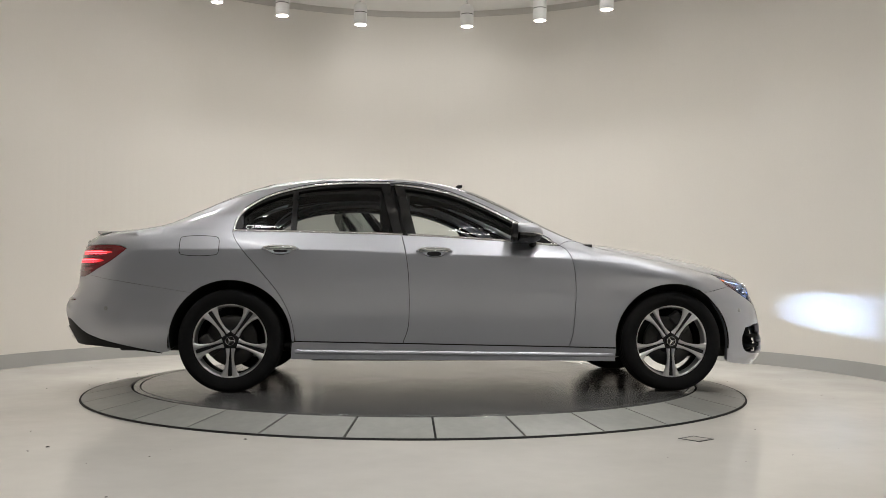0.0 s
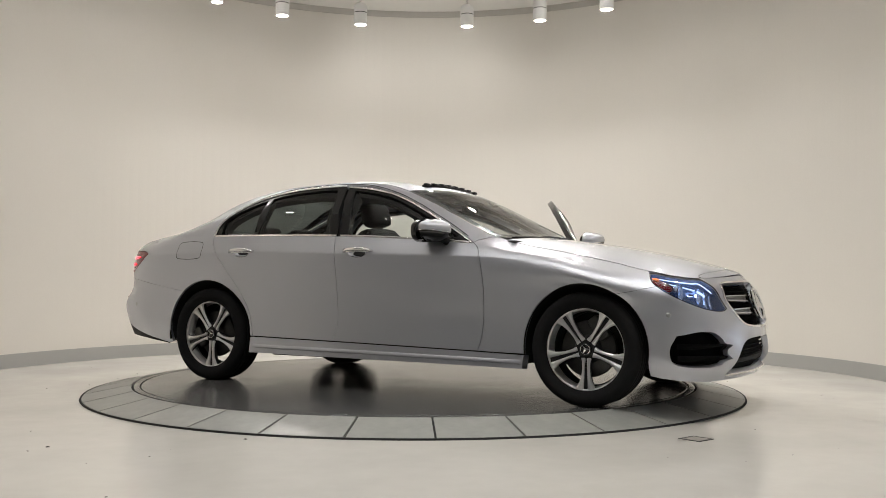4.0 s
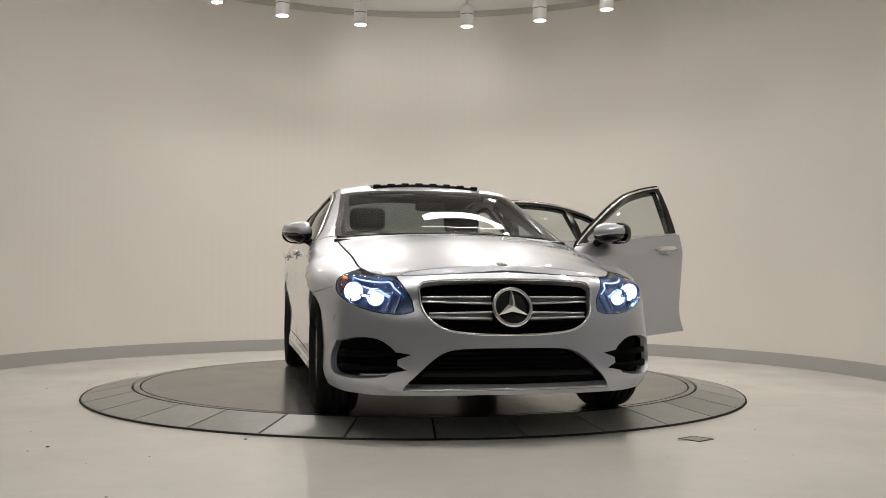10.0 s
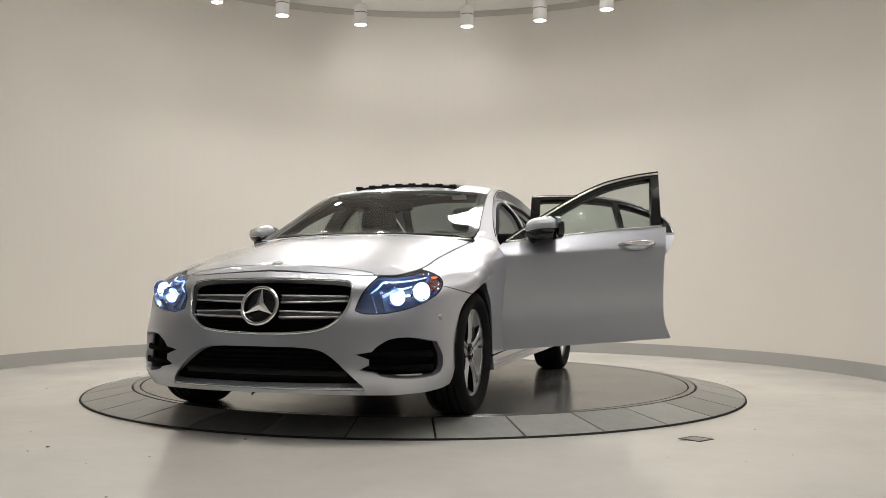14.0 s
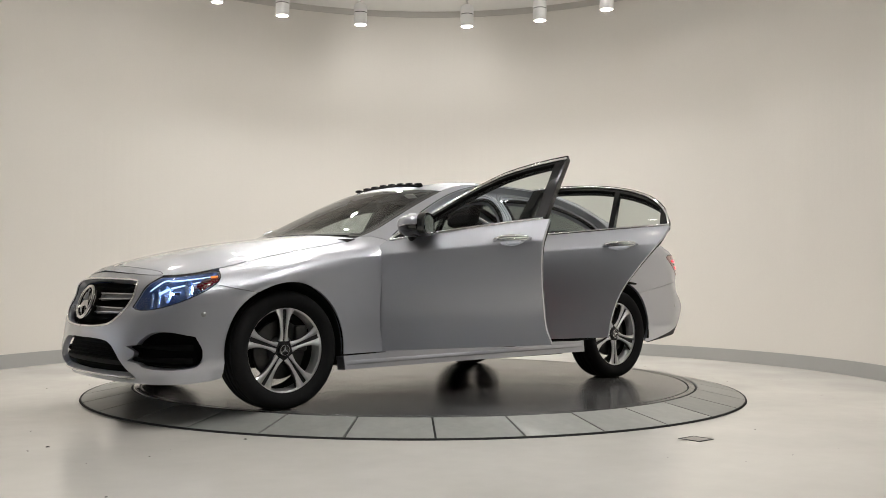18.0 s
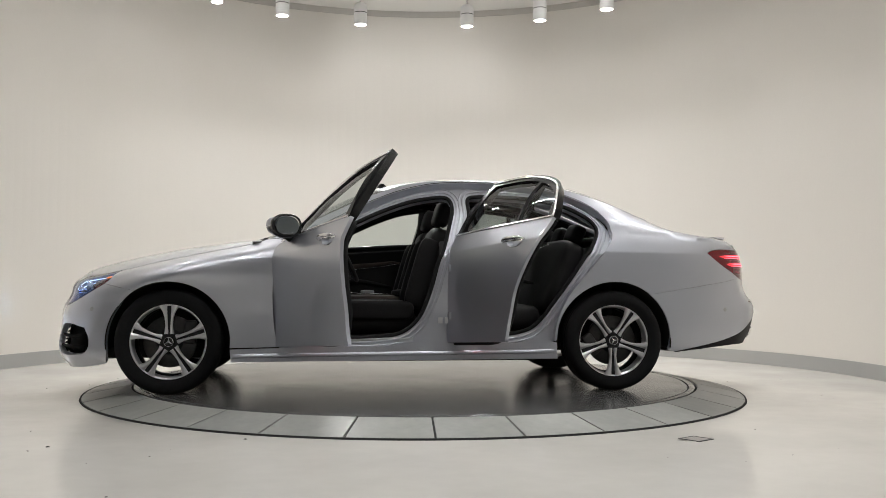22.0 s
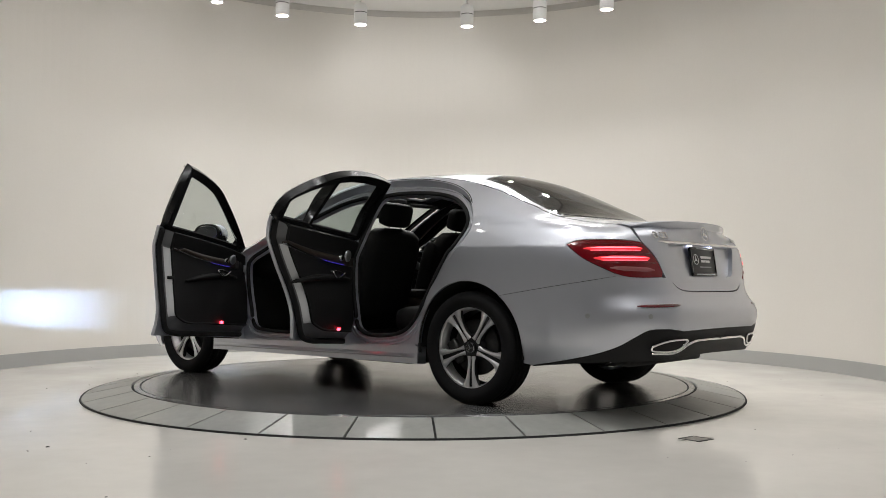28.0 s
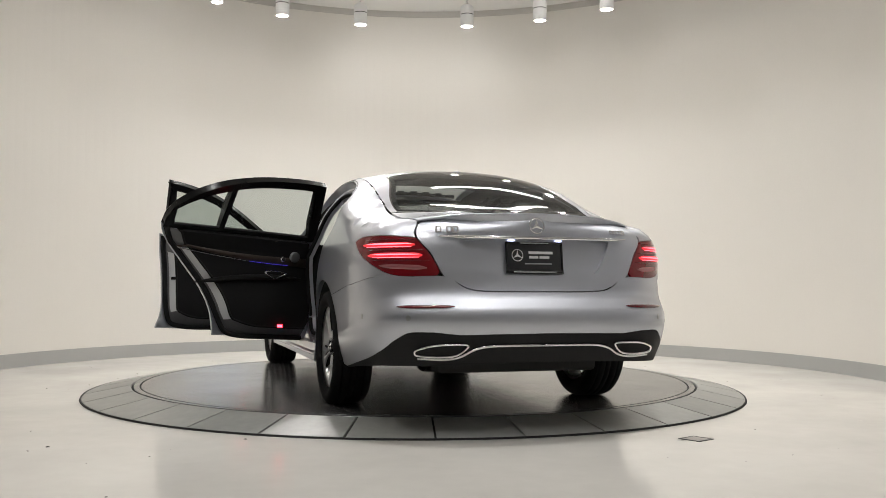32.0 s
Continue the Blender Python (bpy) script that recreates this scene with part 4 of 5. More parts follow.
for k in range(31):
    y = -.60 + 1.2 * k / 30
    e = 1 - abs(y / .60) ** 4
    x0 = -2.365 - .015 * e + .10 * (y / .6) ** 2
    x1 = -2.505 - .035 * e + .12 * (y / .6) ** 2
    z0 = float(top(x0, y)[0, 2]) + .001
    z1 = 1.056 + .028 * e - .012 * (y / .6) ** 2
    rows.append([bm.verts.new(p) for p in ((x0, y, z0), ((x0 + x1) / 2, y, (z0 + z1) / 2 + .004), (x1, y, z1), (x1 + .004, y, z1 - .010), (x1 + .022, y, 1.040))])
for u, v in zip(rows, rows[1:]):
    for k in range(4):
        bm.faces.new((u[k], u[k + 1], v[k + 1], v[k]))
bmesh.ops.recalc_face_normals(bm, faces=bm.faces)
part("lip_spoiler", bm, SILVER, lid)
bm = bmesh.new()
bmm = surf_frame(tail, 0, 1.018, 1) @ Matrix.Translation((0, 0, .006))
lathe(bm, ring_prof(.040, .0035), "Z", 40, bmm)
badge = part("boot_emblem", bm, CHROME, lid)
bm = bmesh.new()
three_arm(bm, bmm, .039, .009, .006)
part("emblem_arms", bm, CHROME, badge, smooth=False)
for q0, n, w in ((.485, 4, .034), (-.46, 5, .022)):
    for k in range(n):
        if n == 4 and k == 1:
            continue
        bm = bmesh.new()
        mm = surf_frame(tail, q0 + (.075 - k * .036 if n == 4 else .0 - k * .024), .985 + (.006 if n == 4 else .008), 1)
        hh = .032 if n == 4 else .018
        for cx, cy, sx, sy in ((0, hh / 2, w * .8, .006), (0, -hh / 2, w * .8, .006), (-w * .36, 0, .007, hh), (w * .36, 0, .007, hh)):
            box(bm, (cx, cy, .003), (sx, sy, .005), mm)
        part("badge_bar", bm, CHROME, lid, smooth=False)
plate_m = pose(-2.535, 0.012, .852, 0, 8, 0) @ pose(0, 0, 0, 90, 0, -90)
bm = bmesh.new()
box(bm, (0, 0, 0), (.315, .160, .012), plate_m, .004)
plate = part("licence_plate", bm, PLATEBLACK, lid, "black dealer plate with plain grey bars")
bm = bmesh.new()
for cx, cy, sx, sy in ((0, .076, .318, .014), (0, -.076, .318, .018), (-.154, 0, .010, .16), (.154, 0, .010, .16)):
    box(bm, (cx, cy, .004), (sx, sy, .014), plate_m, .002)
part("plate_frame", bm, GLOSSB, plate)
bm = bmesh.new()
lathe(bm, ring_prof(.030, .002), "Z", 28, plate_m @ Matrix.Translation((-.095, .012, .007)))
three_arm(bm, plate_m @ Matrix.Translation((-.095, .012, .007)), .030, .006, .003)
part("plate_logo", bm, WHITEMARK, plate, smooth=False)
for cx, cy, sx, sy in ((.035, .026, .135, .014), (-.005, .002, .05, .013), (.055, .002, .055, .013), (.02, -.032, .15, .006), (0, -.076, .24, .006), (0, .076, .16, .006)):
    bm = bmesh.new()
    box(bm, (cx, cy, .0075 if abs(cy) < .06 else .012), (sx, sy, .001), plate_m)
    part("plate_bar", bm, WHITEMARK if abs(cy) < .03 else GREYMARK, plate, smooth=False)
for y in (-.135, .13):
    bm = bmesh.new()
    box(bm, (0, 0, 0), (.010, .030, .006), pose(-2.512, y, .943))
    part("plate_light", bm, PLATELAMP, lid)
rear_bumper = part("rear_bumper", sheet(REAR_BUMPER, tail, 1, .04, rim=.02, gap=.0002), SILVER, car)
diffuser = part("diffuser", sheet(DIFFUSER, tail, 1, .04, rim=.05), BLACK, car, "black plastic rear diffuser with a chrome line")
for m in (-1, 1):
    bm = bmesh.new()
    pts = [(m * (float(s_tail(y)) - S_TAIL), .603 - .004 * (y - .47) / .28) for y in np.linspace(.475, .745, 14)]
    ribbon(bm, tail, pts, 1, [.004, .012, .018] + [.02] * 8 + [.018, .012, .006], .0015, .003)
    part("reflector_strip", bm, RED, rear_bumper, "slim red reflector")
    for s, z in ((-2.28, .545), (-2.62, .545)):
        bm = bmesh.new()
        lathe(bm, [(.001, .0015), (.012, .0015), (.014, 0)], "Z", 16, surf_frame(side, s, z, m))
        part("parking_sensor", bm, GREYMETAL, rear_bumper)
    tip = spline([(.405, .412), (.418, .392), (.455, .366), (.505, .356), (.62, .357), (.668, .365), (.668, .382), (.63, .399), (.575, .412), (.49, .417)], 4, True)
    pts = [(m * (float(s_tail(y)) - S_TAIL), z) for y, z in tip]
    bm = bmesh.new()
    ribbon(bm, tail, pts + pts[:1], 1, .010, .008, .006)
    ex = part("exhaust_tip", bm, CHROME, diffuser, "chrome trapezoid exhaust trim")
    # no opening is cut: a black sheet stands for the dark inside
    part("exhaust_hole", sheet(pts, tail, 1, .03, rim=0, lift=.004), SEAL, ex)
    bm = bmesh.new()
    pts = [(m * (float(s_tail(y)) - S_TAIL), z) for y, z in spline([(0, .408), (.2, .408), (.31, .404), (.375, .388), (.435, .356), (.50, .342), (.66, .345)], 5)]
    ribbon(bm, tail, pts, 1, .012, .004, .007)
    part("chrome_line", bm, CHROME, diffuser)
    lamp = part("taillight", sheet(TAILLAMP, side, m, .03), TAILRED, car, "lit red taillight with two glowing bars")
    for z, s0, s1, w in ((.912, -2.25, -2.62, .024), (.858, -2.31, -2.67, .028)):
        bm = bmesh.new()
        ribbon(bm, side, [(s, z - .0036 * (s + 2.27)) for s in np.linspace(s0, s1, 16)], m, [.006, w * .6] + [w * .8] * 2 + [w] * 10 + [w * .7, .008], .0005, .002)
        glow = part("light_bar", bm, REDGLOW, lamp, "glowing red light bar")
        for dz, thin in ((.004, .0075), (-.011, .0035)):
            bm = bmesh.new()
            ribbon(bm, side, [(s, z + dz - .0036 * (s + 2.27)) for s in np.linspace(s0 - .04, s1 + .02, 14)], m, [.002, thin * .6] + [thin] * 8 + [thin * .8, thin * .6, .003, .002], .003, .0015)
            part("light_core", bm, LINERED, glow)
    for z in (.938, .885, .832):
        bm = bmesh.new()
        ribbon(bm, side, [(s, z - .0036 * (s + 2.27)) for s in np.linspace(-2.26 - (.938 - z) * .9, -2.64 - (.938 - z) * .7, 12)], m, .004, .0008, .002)
        part("lens_rib", bm, RED, lamp)
    bm = bmesh.new()
    ribbon(bm, side, [(s, .806 - .10 * (-2.40 - s) * .35) for s in np.linspace(-2.40, -2.70, 12)], m, [.004, .014, .02] + [.024] * 7 + [.016, .006], .001, .002)
    part("clear_strip", bm, material("smoked_red_lens", (.35, .10, .11), .15, coat=1.0) if m < 0 else bpy.data.materials["smoked_red_lens"], lamp)

bm = bmesh.new()
tube(bm, [(1.98, -.18, .19), (1.985, -.19, .135), (1.975, -.20, .118), (1.95, -.20, .125)], .005, 6)
part("loose_wire", bm, SEAL, car)
# ---- doors ----
FRONT_SKIN = FRONT_EDGE + dense([(.765, .300), (-.338, .322)], .06) + MID_EDGE[::-1][1:] + [(x, float(BELT_Z(x))) for x in np.linspace(-.34, .705, 24)]
REAR_SKIN = MID_EDGE + dense([(-.345, .322), (-1.040, .335)], .06) + REAR_EDGE[::-1] + [(x, float(BELT_Z(x))) for x in np.linspace(-1.45, -.36, 24)]


def window_loop(x0, x1, lo, hi, n=34):
    xs = np.linspace(x0, x1, n)
    up = [max(float(DLO_Z(x)) - hi, float(BELT_Z(x)) + lo + .003) for x in xs]
    return [(x, float(BELT_Z(x)) + lo) for x in xs] + list(zip(xs[::-1], up[::-1]))


def clipped(loop, x_lo, x_hi):
    return [(min(max(x, x_lo), x_hi), z) for x, z in loop]


def lean(loop, front):
    """Leans the loop's end at the centre pillar backwards, as the pillar stands."""
    out = []
    for x, z in loop:
        w = min(1, max(0, (-.02 - x) / .25 if front else (x + .68) / .25))
        out.append((x - .085 * w * min(1, max(0, (z - 1.045) / .345)), z))
    return out


def build_door(m, front, angle):
    """A door with skin, frame, panes, trims and lining, swung by angle about its hinge."""
    skin = FRONT_SKIN if front else REAR_SKIN
    hinge = Vector((.775 if front else -.335, m * .885, 0))
    made = []

    def add(name, bm, mat, parent, label="", smooth=True):
        bmesh.ops.translate(bm, verts=bm.verts, vec=-hinge)
        ob = part(name, bm, mat, parent, label, smooth)
        made.append(ob)
        return ob
    side_word = "open" if angle else "closed"
    hx, hz = (-.135, .926) if front else (-1.148, .936)
    cup_loop = [(hx + .074 * math.cos(a), hz - .003 + .032 * math.sin(a)) for a in np.linspace(0, 2 * math.pi, 30)[:-1]]
    door = add("door", sheet(skin, side, m, .05, rim=.022, holes=[cup_loop], rim_holes=False), SILVER, car, side_word + " silver " + ("front" if front else "rear") + " door")
    if angle:
        v = Vector((.74, 2.32, -angle)) if front else Vector((1.8, 1.2, -angle))
        door.rotation_mode = "QUATERNION"
        sag = Vector((0.1, .9, 0)) if front else Vector((1.4, -2.0, 0))          # how the swung door hangs
        door.rotation_quaternion = (Matrix.Rotation(radians(sag.length), 3, sag.normalized()) @ Matrix.Rotation(radians(v.length), 3, v.normalized())).to_quaternion()
    door.location = hinge
    x0, x1 = (-.318, .690) if front else (-1.460, -.342)
    outer = lean(window_loop(x0, x1, -.004, -.012 if angle else .002), front)
    if front:
        hole = clipped(window_loop(-.262, .600, .014, .032), -.255, .575)
        holes = panes = [lean(hole, True)]
    else:
        a = clipped(window_loop(-1.052, -.405, .014, .032), -1.050, -.408)
        b = clipped(window_loop(-1.398, -1.085, .014, .036), -1.398, -1.088)
        holes = panes = [lean(a, False), b]
    # window frame, a hollow band with thickness
    add("window_frame", sheet(outer, side, m, .05, holes=holes, lift=-.003, closed_back=.045, gap=.001), FRAMEB, door)
    for k, h in enumerate(panes):
        g = add("window_pane", sheet(shrink(h, -.008), side, m, .06, rim=0, lift=-.014), GLASS if angle or front else TINTED, door)
        g.visible_shadow = False
    bm = bmesh.new()
    xs = np.linspace(x0 + (.006 if front else .002), x1 - .004, 40)
    ribbon(bm, side, [(x, float(BELT_Z(x)) + .004) for x in xs], m, .014, .001, .005)
    add("belt_trim", bm, SATIN, door, "chrome belt trim")
    bm = bmesh.new()
    ribbon(bm, side, [(x, float(BELT_Z(x)) + .003) for x in xs], m, .040, -.032, -.012)
    add("inner_belt_strip", bm, SEAL, door)
    bm = bmesh.new()
    xs = np.linspace(x0 + .004, x1 + .008, 60)
    if front:
        pts = lean([(x, float(DLO_Z(x)) - .009) for x in xs], True)
    else:
        pts = [(x, z - .006) if x > -1.30 else (x + .007, z - .004) for x, z in DLO_TOP if x < x1 - .085]
    ribbon(bm, side, pts, m, .013, .0005, .005)
    add("frame_trim", bm, SATIN, door, "chrome window surround")
    # handle
    mm = surf_frame(side, hx, hz, m)
    bm = bmesh.new()
    lathe(bm, [(.001, -.026), (.6, -.024), (.85, -.014), (1.04, .0012)], "Z", 32, mm @ Matrix.Translation((0, -.003, 0)) @ Matrix.Diagonal((.074, .032, 1, 1)))
    cup = add("handle_cup", bm, SILVER, door)
    bm = bmesh.new()
    tube(bm, [mm @ Vector(p) for p in ((-.116, .003, .000), (-.095, .004, .022), (-.05, .005, .034), (0, .005, .037), (.05, .005, .034), (.095, .004, .022), (.116, .003, .000))],
         [.008, .012, .014, .0145, .014, .012, .008], 12)
    add("handle", bm, SATIN, door, "silver door handle with a chrome line")
    bm = bmesh.new()
    tube(bm, [mm @ Vector(p) for p in ((-.105, -.008, .014), (-.05, -.010, .032), (0, -.010, .036), (.05, -.010, .032), (.105, -.008, .014))], .005, 8)
    add("handle_trim", bm, CHROME, door)
    # inner side
    add("inner_flange", sheet(skin, side, m, .07, lift=-.022, rim=0, gap=.003), SILVER if angle else TRIM, door)
    free = MID_EDGE if front else REAR_EDGE
    xh, tilt = (.775, 1.0) if front else (-.335, 1.2)

    def xe(z):
        return float(np.interp(z, [q[1] for q in free[::-1]], [q[0] for q in free[::-1]]))

    def inner_line(d, z_top):
        """From the belt down the free edge, round the lower corner and along the bottom to the hinge end."""
        down = [(xe(z) + d * tilt, z) for z in np.linspace(z_top, .56, 6)]
        return spline(down + [(xe(.46) + d * tilt + .012, .46), (xe(.38) + d + .065, .345 + d), (xe(.34) + d + .17, .318 + d)]
                      + [(xe(.34) + d + .17 + (xh - .05 - xe(.34) - d - .17) * u, .316 + d - .010 * u) for u in (.35, .7, 1.0)], 5)
    lining = inner_line(.098, float(BELT_Z(x0)) - .03) + [(xh - .028, .45), (xh - .02, .65), (xh - .035, .85), (xh - .075, float(BELT_Z(xh - .075)) - .012)]
    lining += [(x, float(BELT_Z(x)) - .010) for x in np.linspace(xh - .14, x0 + .09, 16)]
    lin = add("door_lining", sheet(lining, side, m, .06, lift=-.085, rim=-.038, gap=0), LEATHER, door, "black door lining")
    # the end face that meets the pillar, with its seal, bare strip and latch
    zt = float(BELT_Z(x0)) - .01
    bm = bmesh.new()
    tube(bm, along(side, inner_line(.022, zt), m, -.036), .019, 8)
    add("door_seal", bm, SEAL, door)
    lo, hi = inner_line(.030, zt), inner_line(.098, zt)

    def band(a, b, da, db):
        bm = bmesh.new()
        va, vb = [bm.verts.new(q) for q in along(side, a, m, da)], [bm.verts.new(q) for q in along(side, b, m, db)]
        for k in range(len(va) - 1):
            bm.faces.new((va[k], va[k + 1], vb[k + 1], vb[k]))
        return bm
    add("door_end_face", band(lo, hi, -.032, -.084), DOORDARK, door)
    bm = bmesh.new()
    tube(bm, along(side, inner_line(.094, zt), m, -.084), .008, 6)
    add("lining_seal", bm, SEAL, door)
    if angle:
        n = [k for k in range(len(lo)) if .44 < lo[k][1] < .92]
        mix = lambda w: [(lo[k][0] + (hi[k][0] - lo[k][0]) * w, lo[k][1] + (hi[k][1] - lo[k][1]) * w) for k in n]
        add("edge_strip", band(mix(.30), mix(.86), -.050, -.079), LATCHGREY, door, "light grey strip on the door edge")
        bm = bmesh.new()
        box(bm, (xe(.70) + .075, m * (.885 - .045), .70), (.035, .03, .022), None, .004)
        add("door_latch", bm, BLACK, door)
    sx = x1 - .06
    L = (x1 - x0)
    arm = along(side, [(x0 + .24 + (L - .34) * k / 9, .68 + .06 * math.sin(k / 9 * 2.0)) for k in range(10)], m, -.095)
    bm = bmesh.new()
    tube(bm, arm, [.006, .012, .017, .020, .021, .021, .020, .018, .015, .008], 10)
    add("armrest", bm, LEATHER, door)
    zi = .90 if front else .915
    line = [(x0 + .10 + (L - .16) * k / 13, zi - .085 + .055 * (1 - k / 13) ** 2.2 * 1.6) for k in range(14)]
    bm = bmesh.new()
    ribbon(bm, side, [(x, z + .028) for x, z in line], m, np.linspace(.012, .065, 14), -.090, -.006)
    add("trim_inlay", bm, WOODT, door, "dark polished trim inlay")
    bm = bmesh.new()
    tube(bm, along(side, spline(line[0:8], 3), m, -.098), .003, 6)
    add("trim_line", bm, CHROME, door)
    if angle:
        bm = bmesh.new()
        tube(bm, along(side, line[7:12], m, -.098), .0014, 6)
        add("ambient_light", bm, BLUE, door, "thin blue light line")
    for dx, rr in ((.075, .036), (.165, .018)):
        mm = surf_frame(side, sx - dx - .02, zi - .015 - .02 * (dx > .1), m) @ pose(0, 0, -.092, 180, 0, 0)
        bm = bmesh.new()
        lathe(bm, [(.001, .012), (rr * .8, .014), (rr, .012), (rr + .004, 0)], "Z", 24, mm)
        add("speaker" if rr > .03 else "switch", bm, GREYMETAL if rr > .03 else CHROME, door)
    bm = bmesh.new()
    px0 = sx - .33
    tube(bm, along(side, [(px0, .775), (px0 + .02, .758), (px0 + .075, .730), (px0 + .12, .742), (px0 + .165, .765), (px0 + .17, .772)], m, -.115), .007, 8)
    tube(bm, along(side, [(px0 + .005, .775), (px0 + .06, .782), (px0 + .12, .782), (px0 + .168, .774)], m, -.100), .004, 6)
    add("door_pull", bm, CHROME, door)
    bm = bmesh.new()
    mm = surf_frame(side, (.36 if front else -.585), .415, m) @ pose(0, 0, -.090, 180, 0, 0)
    box(bm, (0, 0, .003), (.036, .018, .008), mm, .002)
    add("door_lamp", bm, REDLAMP if angle else RED, door, "small red door lamp")
    if front:
        c = Vector((.462, m * .948, 1.052))

        def pod(bm, z_lo, z_hi, grow):
            """A slice of the mirror's rounded, tapering housing between two heights."""
            n = 36
            loops = []
            for z in np.linspace(z_lo, z_hi, 9):
                h = z / (.076 if z > 0 else .070)
                w = max(0, 1 - abs(h) ** 2.6) ** .5
                ring = []
                for k in range(n):
                    a = 2 * math.pi * k / n
                    ca, sa = math.cos(a), math.sin(a)
                    out = math.copysign(abs(sa) ** .8, sa)
                    taper = 1 - .30 * max(0, out)
                    x = (.122 if ca > 0 else .084) * math.copysign(abs(ca) ** .8, ca) * taper * (w if ca > 0 else .25 + .75 * w)
                    y = (.100 if out > 0 else .088) * out * (.55 + .45 * w)
                    ring.append(bm.verts.new(c + Vector((x * grow - .12 * y, m * y * grow, z * taper + .10 * max(0, y)))))
                loops.append(ring)
            for u, v in zip(loops, loops[1:]):
                for k in range(n):
                    bm.faces.new((u[k], u[(k + 1) % n], v[(k + 1) % n], v[k]))
            bm.faces.new(loops[0][::-1]), bm.faces.new(loops[-1])
            bmesh.ops.recalc_face_normals(bm, faces=bm.faces)
            return bm
        mir = add("wing_mirror", pod(bmesh.new(), -.008, .0745, 1.0), SILVER, door, "silver wing mirror cap over a black lower shell")
        add("indicator_strip", pod(bmesh.new(), -.014, -.007, 1.006), CHROME, door)
        add("mirror_lower_shell", pod(bmesh.new(), -.0685, -.013, .985), GLOSSB, door)
        bm = bmesh.new()
        tube(bm, [(.53, m * .865, .985), (.515, m * .895, .998), (.495, m * .935, 1.010)], [.026, .022, .024], 10)
        add("mirror_foot", bm, BLACK, door)
        bm = bmesh.new()
        bmesh.ops.create_circle(bm, cap_ends=True, segments=28, radius=1.0)
        for v in bm.verts:
            y, z = v.co.x, v.co.y
            v.co = Vector((.3715 - .12 * (y * .078 * m), c.y + math.copysign(abs(y) ** .8, y) * .078, c.z + math.copysign(abs(z) ** .8, z) * .056))
        add("mirror_glass", bm, MIRROR, door)
        bm = bmesh.new()
        n = 32
        rings = []
        for k_y, k_z, x in ((.082, .060, .373), (.094, .068, .372), (.101, .074, .380), (.099, .072, .412)):
            ring = []
            for k in range(n):
                a = 2 * math.pi * k / n
                y, z = math.cos(a), math.sin(a)
                ring.append(bm.verts.new((x - .12 * (y * .078 * m), c.y + math.copysign(abs(y) ** .8, y) * k_y, c.z + math.copysign(abs(z) ** .8, z) * k_z)))
            rings.append(ring)
        for u, v in zip(rings, rings[1:]):
            for k in range(n):
                bm.faces.new((u[k], u[(k + 1) % n], v[(k + 1) % n], v[k]))
        bmesh.ops.recalc_face_normals(bm, faces=bm.faces)
        add("mirror_bezel", bm, GLOSSB, door)
        bm = bmesh.new()
        tri = [(.575, 1.0), (.69, .984), (.60, 1.035)]
        add("mirror_triangle", sheet(dense(tri + tri[:1], .03)[:-1], side, m, .03, lift=.001, rim=.006), BLACK, door)
    return door


build_door(-1, True, 0)
build_door(-1, False, 0)
build_door(1, True, 66.2)
build_door(1, False, 68.5)

# door openings on the driver's side
OPEN_F = spline([(-.352, 1.345), (-.380, 1.285), (-.335, 1.06), (-.271, .865), (-.212, .646), (-.145, .490), (-.03, .395), (.15, .366), (.50, .368),
                 (.66, .40), (.705, .55), (.715, .80), (.690, .930), (.56, 1.020), (.35, 1.130), (.16, 1.225), (-.02, 1.295), (-.20, 1.340)], 6, True)
OPEN_R = spline([(-.50, 1.345), (-.490, 1.20), (-.462, 1.05), (-.432, .80), (-.432, .56), (-.460, .43), (-.56, .382), (-.78, .386), (-.90, .420), (-.985, .490),
                 (-1.12, .672), (-1.255, .875), (-1.345, 1.02), (-1.378, 1.105), (-1.33, 1.205), (-1.20, 1.293), (-1.03, 1.338), (-.80, 1.360), (-.56, 1.360)], 6, True)
JAMB = DLO_TOP + FRONT_EDGE[1:] + dense([(.765, .292), (-.34, .314), (-1.045, .329)], .06) + REAR_EDGE[::-1][:-1]
jamb = part("door_jamb", sheet(JAMB, side, 1, .05, holes=[OPEN_F, OPEN_R], lift=-.055, rim=.04, gap=-.004), SILVER, car, "silver door openings and centre pillar")
part("door_jamb", sheet(JAMB, side, -1, .06, holes=[OPEN_F, OPEN_R], lift=-.04, rim=.04, gap=-.004), TRIM, car, "dark closed door openings")
bm = bmesh.new()
ou = JAMB + JAMB[:1]
P0, P1 = along(side, ou, 1, -.002), along(side, ou, 1, -.058)
va, vb = [bm.verts.new(p) for p in P0], [bm.verts.new(p) for p in P1]
for k in range(len(ou) - 1):
    bm.faces.new((va[k], va[k + 1], vb[k + 1], vb[k]))
part("jamb_return", bm, SILVER, jamb)
for o in (OPEN_F, OPEN_R):
    bm = bmesh.new()
    tube(bm, along(side, o + o[:1], 1, -.058), .014, 8, False)
    part("opening_seal", bm, SEAL, jamb, "black rubber door seal")
for o in (OPEN_F, OPEN_R):
    for d, r in ((-.032, .009), (-.058, .007)):
        bm = bmesh.new()
        oo = shrink(o, d)
        tube(bm, along(side, oo + oo[:1], 1, -.055), r, 8, False)
        part("jamb_ridge", bm, SILVER, jamb)
bm = bmesh.new()
ribbon(bm, side, [(x, .345) for x in np.linspace(-.10, .60, 20)], 1, .03, -.052, .004)
part("sill_plate", bm, GREYMETAL, jamb)
